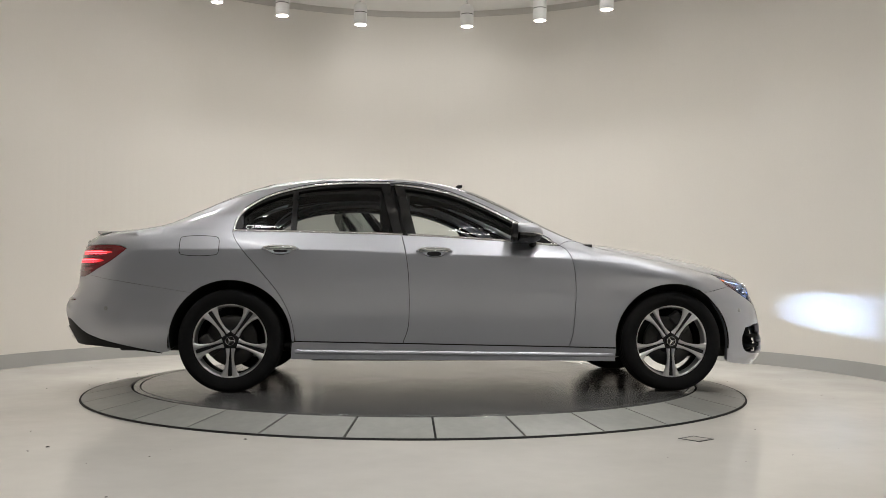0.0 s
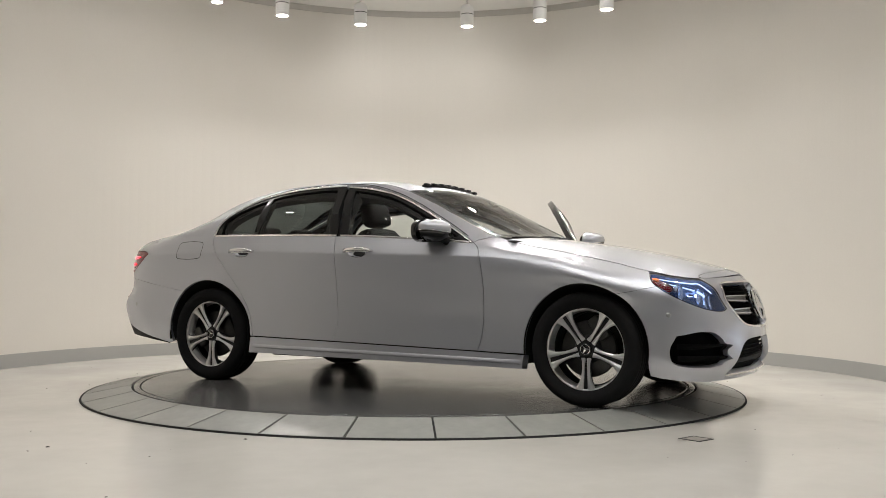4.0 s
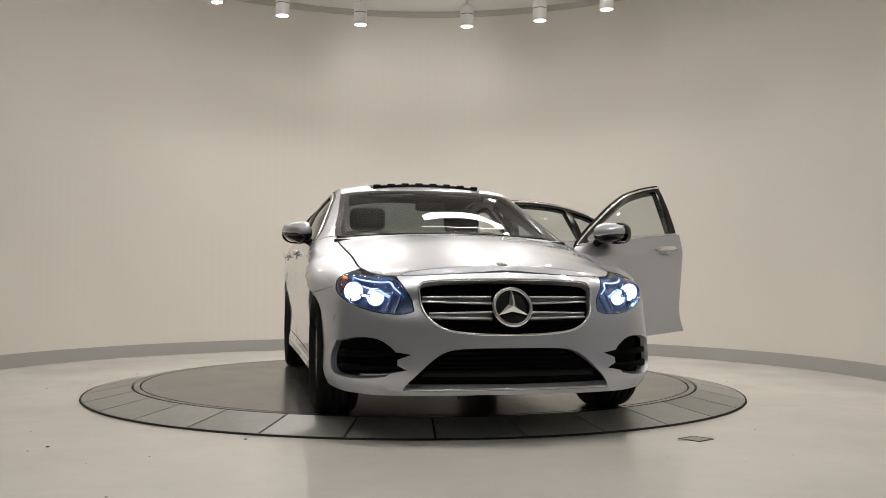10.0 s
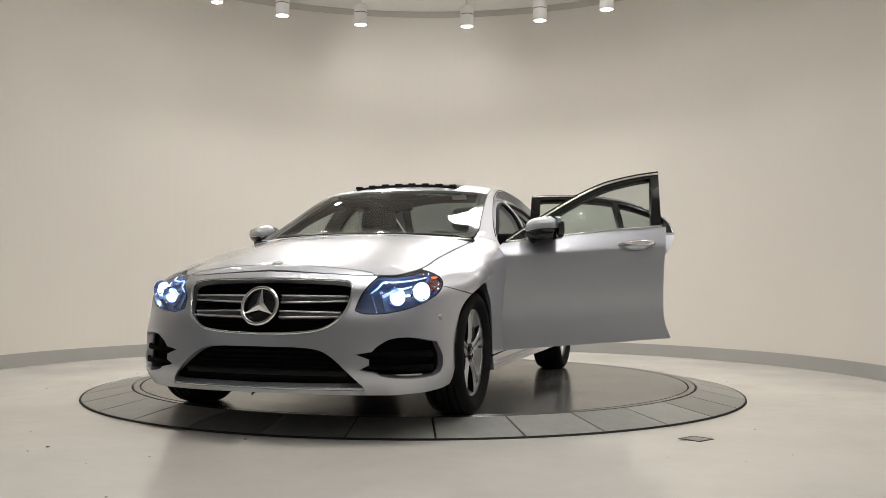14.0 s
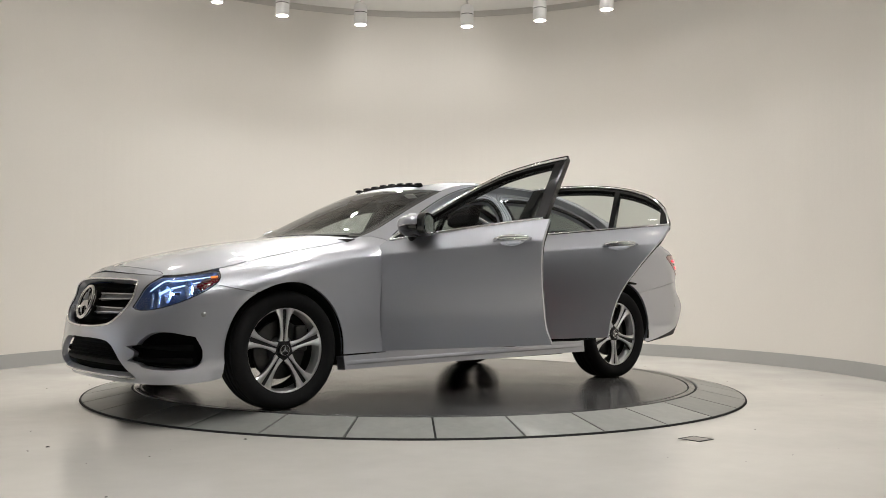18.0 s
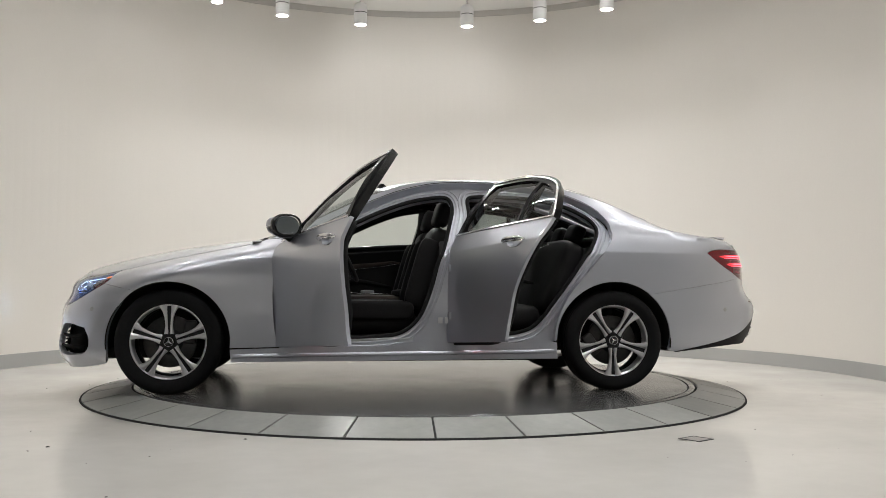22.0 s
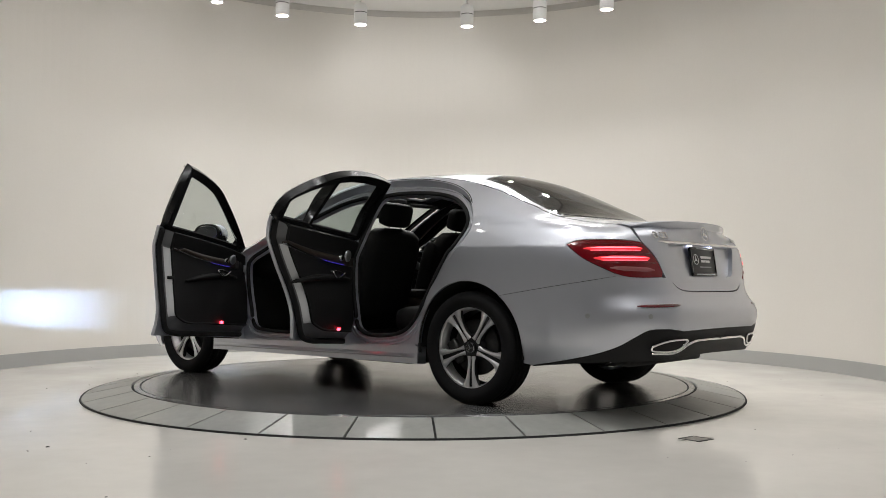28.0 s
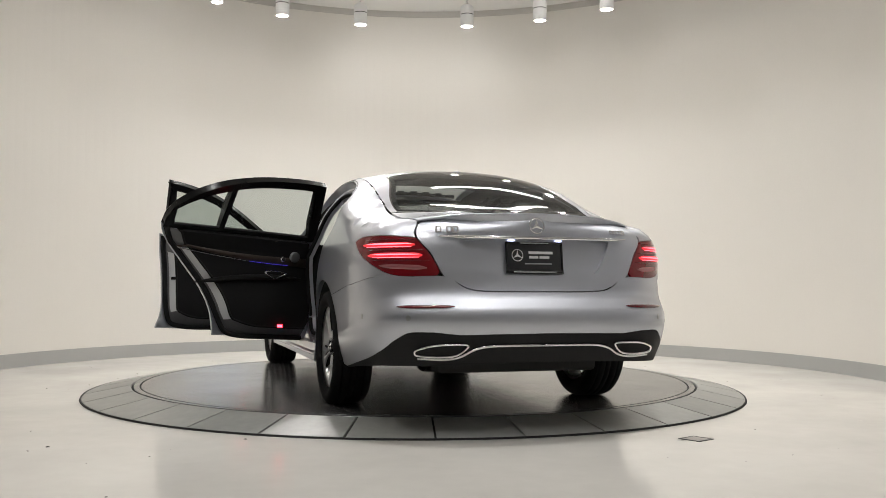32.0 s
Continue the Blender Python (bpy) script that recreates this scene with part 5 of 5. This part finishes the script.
for z in (.50, .82):
    bm = bmesh.new()
    box(bm, (.755, .868, z), (.06, .05, .055), None, .006)
    part("hinge", bm, SILVER, jamb)
    bm = bmesh.new()
    box(bm, (-.36, .868, z), (.05, .05, .05), None, .006)
    part("hinge", bm, SILVER, jamb)
for dx in (0, .045):
    bm = bmesh.new()
    box(bm, (-.285 - dx, .853, .47), (.03, .004, .04), None, .001)
    part("label_bar", bm, WHITEMARK, jamb)

# ---- wheels ----


def wheel(x, m, y_mid):
    """Alloy wheel with five split spokes; built about its own middle, outer face to m."""
    bm = bmesh.new()
    lathe(bm, [(.232, .075), (.247, .088), (.251, .080), (.246, .06), (.236, .045), (.222, .02), (.218, -.09), (.236, -.10)], "Y", 64)
    w = part("wheel", bm, ALU, car, "dark alloy wheel with five bright split spokes")
    bm = bmesh.new()
    lathe(bm, [(.222, .012), (.215, .0), (.217, -.088)], "Y", 48)
    part("barrel", bm, RIM_DARK, w)
    bm = bmesh.new()
    prof = [(.240, .088), (.252, .096), (.275, .112), (.300, .117), (.318, .110), (.330, .098), (.3365, .078)]
    for k, yy in enumerate((.066, .060, .02, .014, -.014, -.02, -.060, -.066)):
        prof.append((.3385 if k % 2 == 0 else .3385, yy))
        if k % 2 == 0 and k < 7:
            prof += [(.3300, yy - .0005), (.3300, yy - .0055)]
    prof += [(.3365, -.078), (.330, -.098), (.318, -.112), (.275, -.116), (.240, -.10)]
    lathe(bm, prof, "Y", 96)
    part("tyre", bm, TYRE, w, "black tyre with grooved tread")
    for k in range(5):
        a0 = radians(90 + 72 * k)
        bm, groove = bmesh.new(), bmesh.new()

        def put(b, r, t, y):
            return b.verts.new((r * math.cos(a0) - t * math.sin(a0), y, r * math.sin(a0) + t * math.cos(a0)))
        rs = [.050, .075, .10, .13, .16, .19, .215, .236]
        half = [.034, .0270, .0245, .026, .031, .040, .0545, .072]
        gro = [.004, .006, .0075, .009, .0105, .012, .013, .013]
        yy = [.070, .074, .076, .077, .078, .079, .080, .080]
        for sgn in (-1, 1):
            rows = []
            for r, h, g, y in zip(rs, half, gro, yy):
                rows.append([put(bm, r, sgn * g, y - .014), put(bm, r, sgn * (g + .0015), y - .001), put(bm, r, sgn * (h + g) * .5, y), put(bm, r, sgn * (h - .004), y - .001), put(bm, r, sgn * h, y - .010)])
            for u, v in zip(rows, rows[1:]):
                for q in range(4):
                    bm.faces.new((u[q], u[q + 1], v[q + 1], v[q]))
            rows = []
            for r, h, g, y in zip(rs, half, gro, yy):
                rows.append([put(groove, r, sgn * h, y - .010), put(groove, r, sgn * h * .8, y - .045), put(groove, r, 0, y - .05)])
            for u, v in zip(rows, rows[1:]):
                for q in range(2):
                    groove.faces.new((u[q], u[q + 1], v[q + 1], v[q]))
        rows = [[put(groove, r, -g, y - .012), put(groove, r, g, y - .012)] for r, g, y in zip(rs, gro, yy)]
        for u, v in zip(rows, rows[1:]):
            groove.faces.new((u[0], u[1], v[1], v[0]))
        for b in (bm, groove):
            bmesh.ops.recalc_face_normals(b, faces=b.faces)
        sp = part("spoke", bm, ALU, w, "bright machined split spoke")
        part("spoke_body", groove, RIM_DARK, w)
        bm = bmesh.new()
        lathe(bm, [(.001, .0), (.010, .0), (.010, -.01)], "Y", 12, Matrix.Translation((.056 * math.cos(a0 + .628), .066, .056 * math.sin(a0 + .628))))
        part("wheel_bolt", bm, RIM_DARK, w)
    bm = bmesh.new()
    lathe(bm, [(.085, .03), (.070, .058), (.046, .066), (.036, .066)], "Y", 40)
    part("hub", bm, RIM_DARK, w)
    bm = bmesh.new()
    lathe(bm, [(.037, .062), (.037, .078), (.034, .081), (.001, .083)], "Y", 32)
    cap = part("hub_cap", bm, GLOSSB, w, "black hub cap with a silver emblem")
    bm = bmesh.new()
    cm = pose(0, .083, 0, -90, 0, 0)
    lathe(bm, ring_prof(.029, .002), "Z", 28, cm)
    three_arm(bm, cm @ pose(0, 0, 0, 0, 0, 180), .028, .006, .003)
    part("cap_emblem", bm, CHROME, w, smooth=False)
    bm = bmesh.new()
    lathe(bm, [(.07, .022), (.165, .022), (.168, .018), (.168, -.006), (.165, -.01), (.07, -.01)], "Y", 56)
    part("brake_disc", bm, IRON, w)
    bm = bmesh.new()
    box(bm, (-.13 if x > 0 else .13, .02, .06), (.075, .07, .15), None, .015)
    part("brake_caliper", bm, IRON, w)
    w.location = (x, m * y_mid, AXLE_Z)
    w.rotation_euler = (0, 0 if (x > 0 and m > 0) else radians(36), math.pi if m < 0 else 0)
    return w


for x, y in ((F_AXLE, .8025), (R_AXLE, .8045)):
    for m in (-1, 1):
        wheel(x, m, y)

# ---- inside ----


def soft_box(c, size, m=None, bevel=.05, bend=0.0):
    bm = bmesh.new()
    bmesh.ops.create_cube(bm, size=1.0)
    bmesh.ops.subdivide_edges(bm, edges=bm.edges, cuts=5, use_grid_fill=True)
    for v in bm.verts:
        p = v.co * 2
        q = Vector([math.copysign(abs(t) ** 1.0, t) for t in p])
        l = (abs(p.x) ** 5 + abs(p.y) ** 5 + abs(p.z) ** 5) ** .2
        q = p / max(l, 1e-6) * max(abs(p.x), abs(p.y), abs(p.z))
        v.co = Vector((q.x * size[0] / 2 + bend * q.z ** 2, q.y * size[1] / 2, q.z * size[2] / 2))
    bmesh.ops.transform(bm, matrix=(m or Matrix()) @ Matrix.Translation(c), verts=bm.verts)
    return bm


for y in (-.37, .37):
    seat = part("front_seat", soft_box((.12, y, .47), (.56, .52, .20)), LEATHER, car, "black leather front seat")
    back_m = pose(-.17, y, .50, 0, -16, 0)
    part("seat_back", soft_box((0, 0, .30), (.17, .50, .66), back_m), LEATHER, seat)
    for dy in (-.21, .21):
        part("side_bolster", soft_box((.06, dy, .28), (.15, .11, .50), back_m), LEATHER, seat)
        part("cushion_bolster", soft_box((.12, y + dy * 1.1, .53), (.50, .10, .14)), LEATHER, seat)
    part("headrest", soft_box((.02, 0, .73), (.11, .27, .17), back_m), LEATHER, seat)
    for dy in (-.06, .06):
        bm = bmesh.new()
        tube(bm, [back_m @ Vector((0, dy, .58)), back_m @ Vector((.01, dy, .70))], .006, 8)
        part("headrest_post", bm, CHROME, seat)
bench = part("rear_seat", soft_box((-.80, 0, .47), (.52, 1.34, .20)), LEATHER, car, "black leather rear bench")
rb = pose(-1.10, 0, .50, 0, -22, 0)
part("bench_back", soft_box((0, 0, .28), (.18, 1.36, .58), rb), LEATHER, bench)
for y in (-.40, 0, .40):
    part("headrest", soft_box((.0, y, .62), (.10, .26, .14), rb), LEATHER, bench)
part("parcel_shelf", soft_box((-1.68, 0, 1.03), (.72, 1.30, .05)), TRIM, car)
bm = bmesh.new()
box(bm, (-.15, 0, .30), (2.1, 1.56, .04))
part("carpet", bm, TRIM, car)
for x, w in ((.93, 1.5), (-1.48, 1.45)):
    bm = bmesh.new()
    box(bm, (x, 0, .67), (.06, w, .64))
    part("bulkhead", bm, UNDER, car)
dash = part("dashboard", soft_box((.72, 0, .86), (.44, 1.46, .24)), LEATHER, car, "black dashboard with twin screens")
part("dash_top", soft_box((.80, 0, .955), (.46, 1.40, .10)), LEATHER, dash)
part("instrument_hood", soft_box((.52, .30, .985), (.16, .62, .07)), LEATHER, dash)
bm = bmesh.new()
box(bm, (.505, .20, .915), (.012, .78, .125), None, .004)
part("screen_panel", bm, GLOSSB, dash)
SCREENM = material("dial_screen", (.03, .03, .035), .25, emit=(.75, .85, 1.0), strength=.10)
for y in (.46, .31):
    bm = bmesh.new()
    lathe(bm, ring_prof(.043, .004), "X", 32, Matrix.Translation((.497, y, .915)))
    part("dial", bm, SCREENM, dash)
    bm = bmesh.new()
    lathe(bm, [(.001, 0), (.034, 0)], "X", 28, Matrix.Translation((.497, y, .915)))
    face = part("dial_face", bm, GLOSSB, dash)
    for k in range(9):
        a = radians(-30 + k * 30)
        bm = bmesh.new()
        box(bm, (0, 0, .030), (.002, .003, .009), Matrix.Translation((.4955, y, .915)) @ Matrix.Rotation(a - radians(90), 4, "X"))
        part("dial_mark", bm, SCREENM, face)
for y in (-.10, 0, .10, -.22):
    bm = bmesh.new()
    lathe(bm, ring_prof(.030, .006), "X", 24, Matrix.Translation((.498, y - .02, .80)))
    part("air_vent", bm, CHROME, dash)
wheel_m = pose(.335, .37, .90, 0, -64, 0)
bm = bmesh.new()
lathe(bm, ring_prof(.182, .015), "Z", 48, wheel_m)
steer = part("steering_wheel", bm, LEATHER, car, "black leather steering wheel")
part("wheel_boss", soft_box((0, 0, -.02), (.13, .17, .06), wheel_m), LEATHER, steer)
for a in (0, 180, 250, 290):
    bm = bmesh.new()
    tube(bm, [wheel_m @ (Matrix.Rotation(radians(a + 90), 4, "Z") @ Vector((.05, 0, -.01))), wheel_m @ (Matrix.Rotation(radians(a + 90), 4, "Z") @ Vector((.175, 0, 0)))], .014, 8)
    part("spoke", bm, GREYMETAL, steer)
bm = bmesh.new()
tube(bm, [(.35, .37, .885), (.60, .37, .78)], .05, 12)
part("steering_column", bm, TRIM, steer)
console = part("centre_console", soft_box((.14, 0, .50), (1.0, .24, .26)), WOODT, car, "dark centre console with bright trims")
for y in (-.10, .10):
    bm = bmesh.new()
    tube(bm, [(-.2, y, .632), (.2, y, .636), (.42, y, .66), (.52, y, .74)], .005, 6)
    part("console_trim", bm, CHROME, console)
part("console_lid", soft_box((-.18, 0, .64), (.32, .20, .06)), LEATHER, console)
part("touch_pad", soft_box((.16, 0, .65), (.10, .07, .03)), GREYMETAL, console)
for pts in ([(.50, .56, .85), (.50, .64, .845), (.52, .75, .84)],):
    bm = bmesh.new()
    tube(bm, pts, .004, 6)
    part("ambient_light", bm, BLUE, dash)
part("rear_view_mirror", soft_box((.235, 0, 1.262), (.03, .22, .065), pose(0, 0, 0)), BLACK, car)
part("overhead_console", soft_box((.06, 0, 1.352), (.18, .22, .04)), TRIM, car)
for y in (-.36, .36):
    part("sun_visor", soft_box((.05, y * .92, 1.338), (.13, .32, .02)), TRIM, car)
# inner trim of the far pillars
for m in (-1, 1):
    bm = bmesh.new()
    if m < 0:
        tube(bm, along(side, [(-.335, 1.03), (-.335, 1.2), (-.335, 1.36)], m, -.06), .045, 8)
    tube(bm, along(side, [(-.33, .33), (-.32, .6), (-.325, .85), (-.34, 1.04)], m, -.13), .06, 8)
    part("pillar_cover", bm, TRIM, car)
for m in (-1, 1):
    bm = bmesh.new()
    tube(bm, [(.02, m * .55, 1.365), (-.05, m * .56, 1.345), (-.20, m * .56, 1.345), (-.27, m * .55, 1.375)], .010, 8)
    part("grab_handle", bm, TRIM, car)
# ---- the room ----
def arc_wall(name, r0, r1, z0, z1, a0, a1, n, mat, label, centre=ROOM_C):
    bm = bmesh.new()
    loops = []
    for k in range(n + 1):
        a = radians(a0 + (a1 - a0) * k / n)
        c, s = math.cos(a), math.sin(a)
        loops.append([bm.verts.new((centre[0] + r * c, centre[1] + r * s, z)) for r, z in ((r0, z0), (r1, z0), (r1, z1), (r0, z1))])
    full = abs(a1 - a0) >= 359.9
    for u, v in zip(loops, loops[1:]):
        for k in range(4):
            bm.faces.new((u[k], v[k], v[(k + 1) % 4], u[(k + 1) % 4]))
    if not full:
        bm.faces.new(loops[0][::-1]), bm.faces.new(loops[-1])
    else:
        bmesh.ops.remove_doubles(bm, verts=bm.verts, dist=1e-5)
    bmesh.ops.recalc_face_normals(bm, faces=bm.faces)
    return link(name, bm, mat, None, label, False, "structure")


arc_wall("wall_round", ROOM_R, ROOM_R + .15, FLOOR_Z, CEIL, -38, 218, 160, WALLPAINT, "cream painted curved showroom wall")
arc_wall("baseboard", ROOM_R - .012, ROOM_R - .0005, FLOOR_Z, FLOOR_Z + .128, -38, 218, 160, BASEB, "grey painted baseboard along the curved wall")
# unseen walls that close the room; west one darkened to dim the car's reflections
for k, (x0, x1, y0, y1) in enumerate(((-3.15, -3.0, -9.5, -1.9), (2.9, 3.05, -9.5, -1.9), (-3.0, 2.9, -9.65, -9.5))):
    bm = bmesh.new()
    box(bm, ((x0 + x1) / 2, (y0 + y1) / 2, CEIL / 2), (x1 - x0, y1 - y0, CEIL))
    link("wall_" + ("west", "east", "south")[k], bm, DIMWALL if k == 0 else SHOWROOM, None, "unseen grey wall that closes the showroom behind the camera", False, "structure")
bm = bmesh.new()
box(bm, (0, -2.7, CEIL + .1), (9, 15.4, .2))
link("ceiling", bm, CEILPAINT, None, "white painted ceiling", False, "structure")
bm = bmesh.new()
bmesh.ops.create_circle(bm, cap_ends=True, segments=8, radius=14, matrix=Matrix.Translation((0, -3, FLOOR_Z)))
link("floor", bm, FLOORM, None, "polished beige concrete showroom floor", False, "structure")

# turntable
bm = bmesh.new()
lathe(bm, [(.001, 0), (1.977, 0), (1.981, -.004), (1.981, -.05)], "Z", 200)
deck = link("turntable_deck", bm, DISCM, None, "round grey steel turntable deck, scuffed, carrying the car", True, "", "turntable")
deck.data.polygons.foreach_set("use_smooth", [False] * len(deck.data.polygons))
bm = bmesh.new()
lathe(bm, [(1.991, -.05), (1.991, -.003), (1.994, 0), (2.028, 0), (2.031, -.003), (2.031, -.05)], "Z", 200)
part("rim_band", bm, DISCM, deck, smooth=False)
arc_wall("turntable_pit", 1.95, 2.036, -.03, -.013, 0, 360, 160, GROOVE, "dark gap under the turntable edge", (0, 0))
# fixed ring of tiles that slopes down to the floor
TILES = 32
bm = bmesh.new()
n, a1, drop = 9, 2 * math.pi / TILES, FLOOR_Z + .011
R0, R1 = 2.046, 2.362
rings = []
for r, z in ((R0, -.05), (R0, -.004), (R0 + .004, 0), (R1 - .004, drop), (R1, drop - .004), (R1, FLOOR_Z - .02)):
    rings.append([bm.verts.new((r * math.cos(a), r * math.sin(a), z)) for a in np.linspace(.0030, a1 - .0030, n)])
for u, v in zip(rings, rings[1:]):
    for k in range(n - 1):
        bm.faces.new((u[k], v[k], v[k + 1], u[k + 1]))
for k in (0, n - 1):
    bm.faces.new([r[k] for r in rings][::(1 if k else -1)])
ring = tagged(new("turntable_surround"), "fixed ring of sloping grey stone tiles round the turntable", "turntable surround")
tile_me = bpy.data.meshes.new("tile")
bm.to_mesh(tile_me)
bm.free()
tile_me.materials.append(STONE)
for k in range(TILES):
    t = new("tile", tile_me)
    t.parent = ring
    t.rotation_euler = (0, 0, radians(-87.6 + k * 360 / TILES))
bm = bmesh.new()
lathe(bm, [(2.0, -.012), (2.042, -.012), (2.364, FLOOR_Z - .004), (2.364, FLOOR_Z + .010), (2.372, FLOOR_Z + .010), (2.376, FLOOR_Z - .002)], "Z", 180)
link("ring_bed", bm, GROOVE, None, "dark joints and edge of the tile ring", False, "structure")

# scuffs and grit on the floor
GRIT = material("dark_grit", (0.05, 0.045, 0.04), 0.8, grain=0.2, scale=200)
rnd = random.Random(4)
bm = bmesh.new()
for x, y, r in ((-.856, -2.335, .008), (-1.75, -2.555, .009), (-1.80, -2.66, .005), (-1.2, -2.80, .004)):
    bmesh.ops.create_icosphere(bm, subdivisions=1, radius=r, matrix=Matrix.Translation((x, y, FLOOR_Z + r * .2)) @ Matrix.Diagonal((1.3, .9, .35, 1)))
for _ in range(60):
    a, rr, r = rnd.uniform(0, 2 * math.pi), rnd.uniform(2.42, 3.6), rnd.uniform(.0015, .005)
    bmesh.ops.create_icosphere(bm, subdivisions=1, radius=r, matrix=Matrix.Translation((rr * math.cos(a), rr * math.sin(a) - .3, FLOOR_Z + r * .2)) @ Matrix.Diagonal((1.5, 1, .4, 1)))
link("floor_grit", bm, GRIT, None, "scattered dark grit on the floor round the turntable", True, "stuff")
SCUFF = material("floor_scuff", (0.33, 0.31, 0.28), 0.5, grain=0.3, scale=40)
bm = bmesh.new()
for x, y, w, h, a in ((1.36, -2.36, .05, .010, 12), (1.50, -2.28, .03, .008, -20), (-2.9, -2.2, .08, .01, 60), (2.6, -1.7, .09, .012, -40)):
    bmesh.ops.create_circle(bm, cap_ends=True, segments=14, radius=1, matrix=pose(x, y, FLOOR_Z + .0012, 0, 0, a) @ Matrix.Diagonal((w, h, 1, 1)))
link("floor_scuffs", bm, SCUFF, None, "grey scuff marks on the concrete floor", False, "stuff")

# small metal cover let into the floor
cover = tagged(new("floor_cover"), "small square metal cover set flush in the concrete floor", "floor cover")
cover.matrix_basis = pose(1.425, -2.325, FLOOR_Z, 0, 0, 38)
bm = bmesh.new()
for k in range(4):
    box(bm, (0, .058, .0015), (.128, .010, .003), pose(0, 0, 0, 0, 0, 90 * k), .001)
part("rim", bm, IRON, cover, smooth=False)
bm = bmesh.new()
box(bm, (0, 0, .001), (.104, .104, .002))
part("plate", bm, SCUFF, cover, smooth=False)

# ceiling spots
lamp0 = tagged(new("track_spotlight"), "white cylindrical ceiling spotlight, lit, on a short arm", "spotlight", "ring of ceiling spotlights")
bm = bmesh.new()
lathe(bm, [(.050, 0), (.0545, .004), (.0555, .09), (.0555, .098)], "Z", 32)
body = part("body", bm, LAMPWHITE, lamp0)
bm = bmesh.new()
lathe(bm, [(.0555, .104), (.0555, .150), (.050, .172), (.030, .185), (.001, .187)], "Z", 32)
part("back_housing", bm, LAMPWHITE, lamp0)
bm = bmesh.new()
lathe(bm, [(.052, .096), (.052, .106)], "Z", 32)
part("slot", bm, BLACK, lamp0)
bm = bmesh.new()
lathe(bm, [(.001, .010), (.049, .006)], "Z", 28)
part("lens", bm, LAMPGLOW, lamp0, "bright glowing lens")
bm = bmesh.new()
tube(bm, [(0, .020, .15), (0, .022, .21), (0, 0, .235), (0, 0, (CEIL - LAMP_Z) / 1.15 - .05)], .011, 10)
part("arm", bm, LAMPWHITE, lamp0)
bm = bmesh.new()
box(bm, (0, 0, (CEIL - LAMP_Z) / 1.15 - .035), (.09, .16, .05), None, .006)
part("adapter", bm, LAMPWHITE, lamp0)
# fixtures for the added fill spots too, out of view
for k, a in enumerate([q[0] for q in LAMPS]):
    m = Matrix.Translation(lamp_place(a)) @ pose(0, 0, 0, 0, 0, a - 90) @ Matrix.Diagonal((1.15, 1.15, 1.15, 1))
    if k == 0:
        lamp0.matrix_basis = m
    else:
        copy_thing(lamp0, m)
# the last two, before the car, are unseen, added to fill its near side
for x0, y0, x1, y1 in ((.25, 1.25, 1.9, 2.05), (-.65, 1.2, -2.1, 2.05), (-1.9, -3.4, -.3, -4.1), (.3, -4.1, 1.9, -3.4)):
    bm = bmesh.new()
    L, a = math.hypot(x1 - x0, y1 - y0), math.degrees(math.atan2(y1 - y0, x1 - x0))
    mm = pose((x0 + x1) / 2, (y0 + y1) / 2, CEIL - .03, 0, 0, a)
    box(bm, (0, 0, 0), (L, .12, .06), mm, .006)
    strip = link("ceiling_strip_light", bm, LAMPWHITE, None, "long white strip light on the ceiling, lit", True, "", "ceiling light", "ceiling strip lights")
    bm = bmesh.new()
    box(bm, (0, 0, -.032), (L - .04, .095, .006), mm)
    part("diffuser", bm, STRIPLIGHT, strip, "bright white diffuser", False)
arc_wall("lighting_track", LAMP_R - .018, LAMP_R + .018, CEIL - .022, CEIL, 0, 360, 120, LAMPWHITE, "white round lighting track on the ceiling")
arc_wall("cornice", ROOM_R - .014, ROOM_R - .001, CEIL - .072, CEIL - .001, -38, 218, 160, CORNICE, "pale grey strip where wall and ceiling meet")


def motions():
    rows, deck_rows = [], []
    for k, a in enumerate(TURN):
        c, s = math.cos(radians(a)), math.sin(radians(a))
        x, y = CAR_AT
        rows.append((2.0 * k, pose(c * x - s * y, s * x + c * y, 0, 0, 0, a)))
        deck_rows.append((2.0 * k, pose(0, 0, 0, 0, 0, a)))
    walk(car, rows)
    walk(deck, deck_rows)


motions()
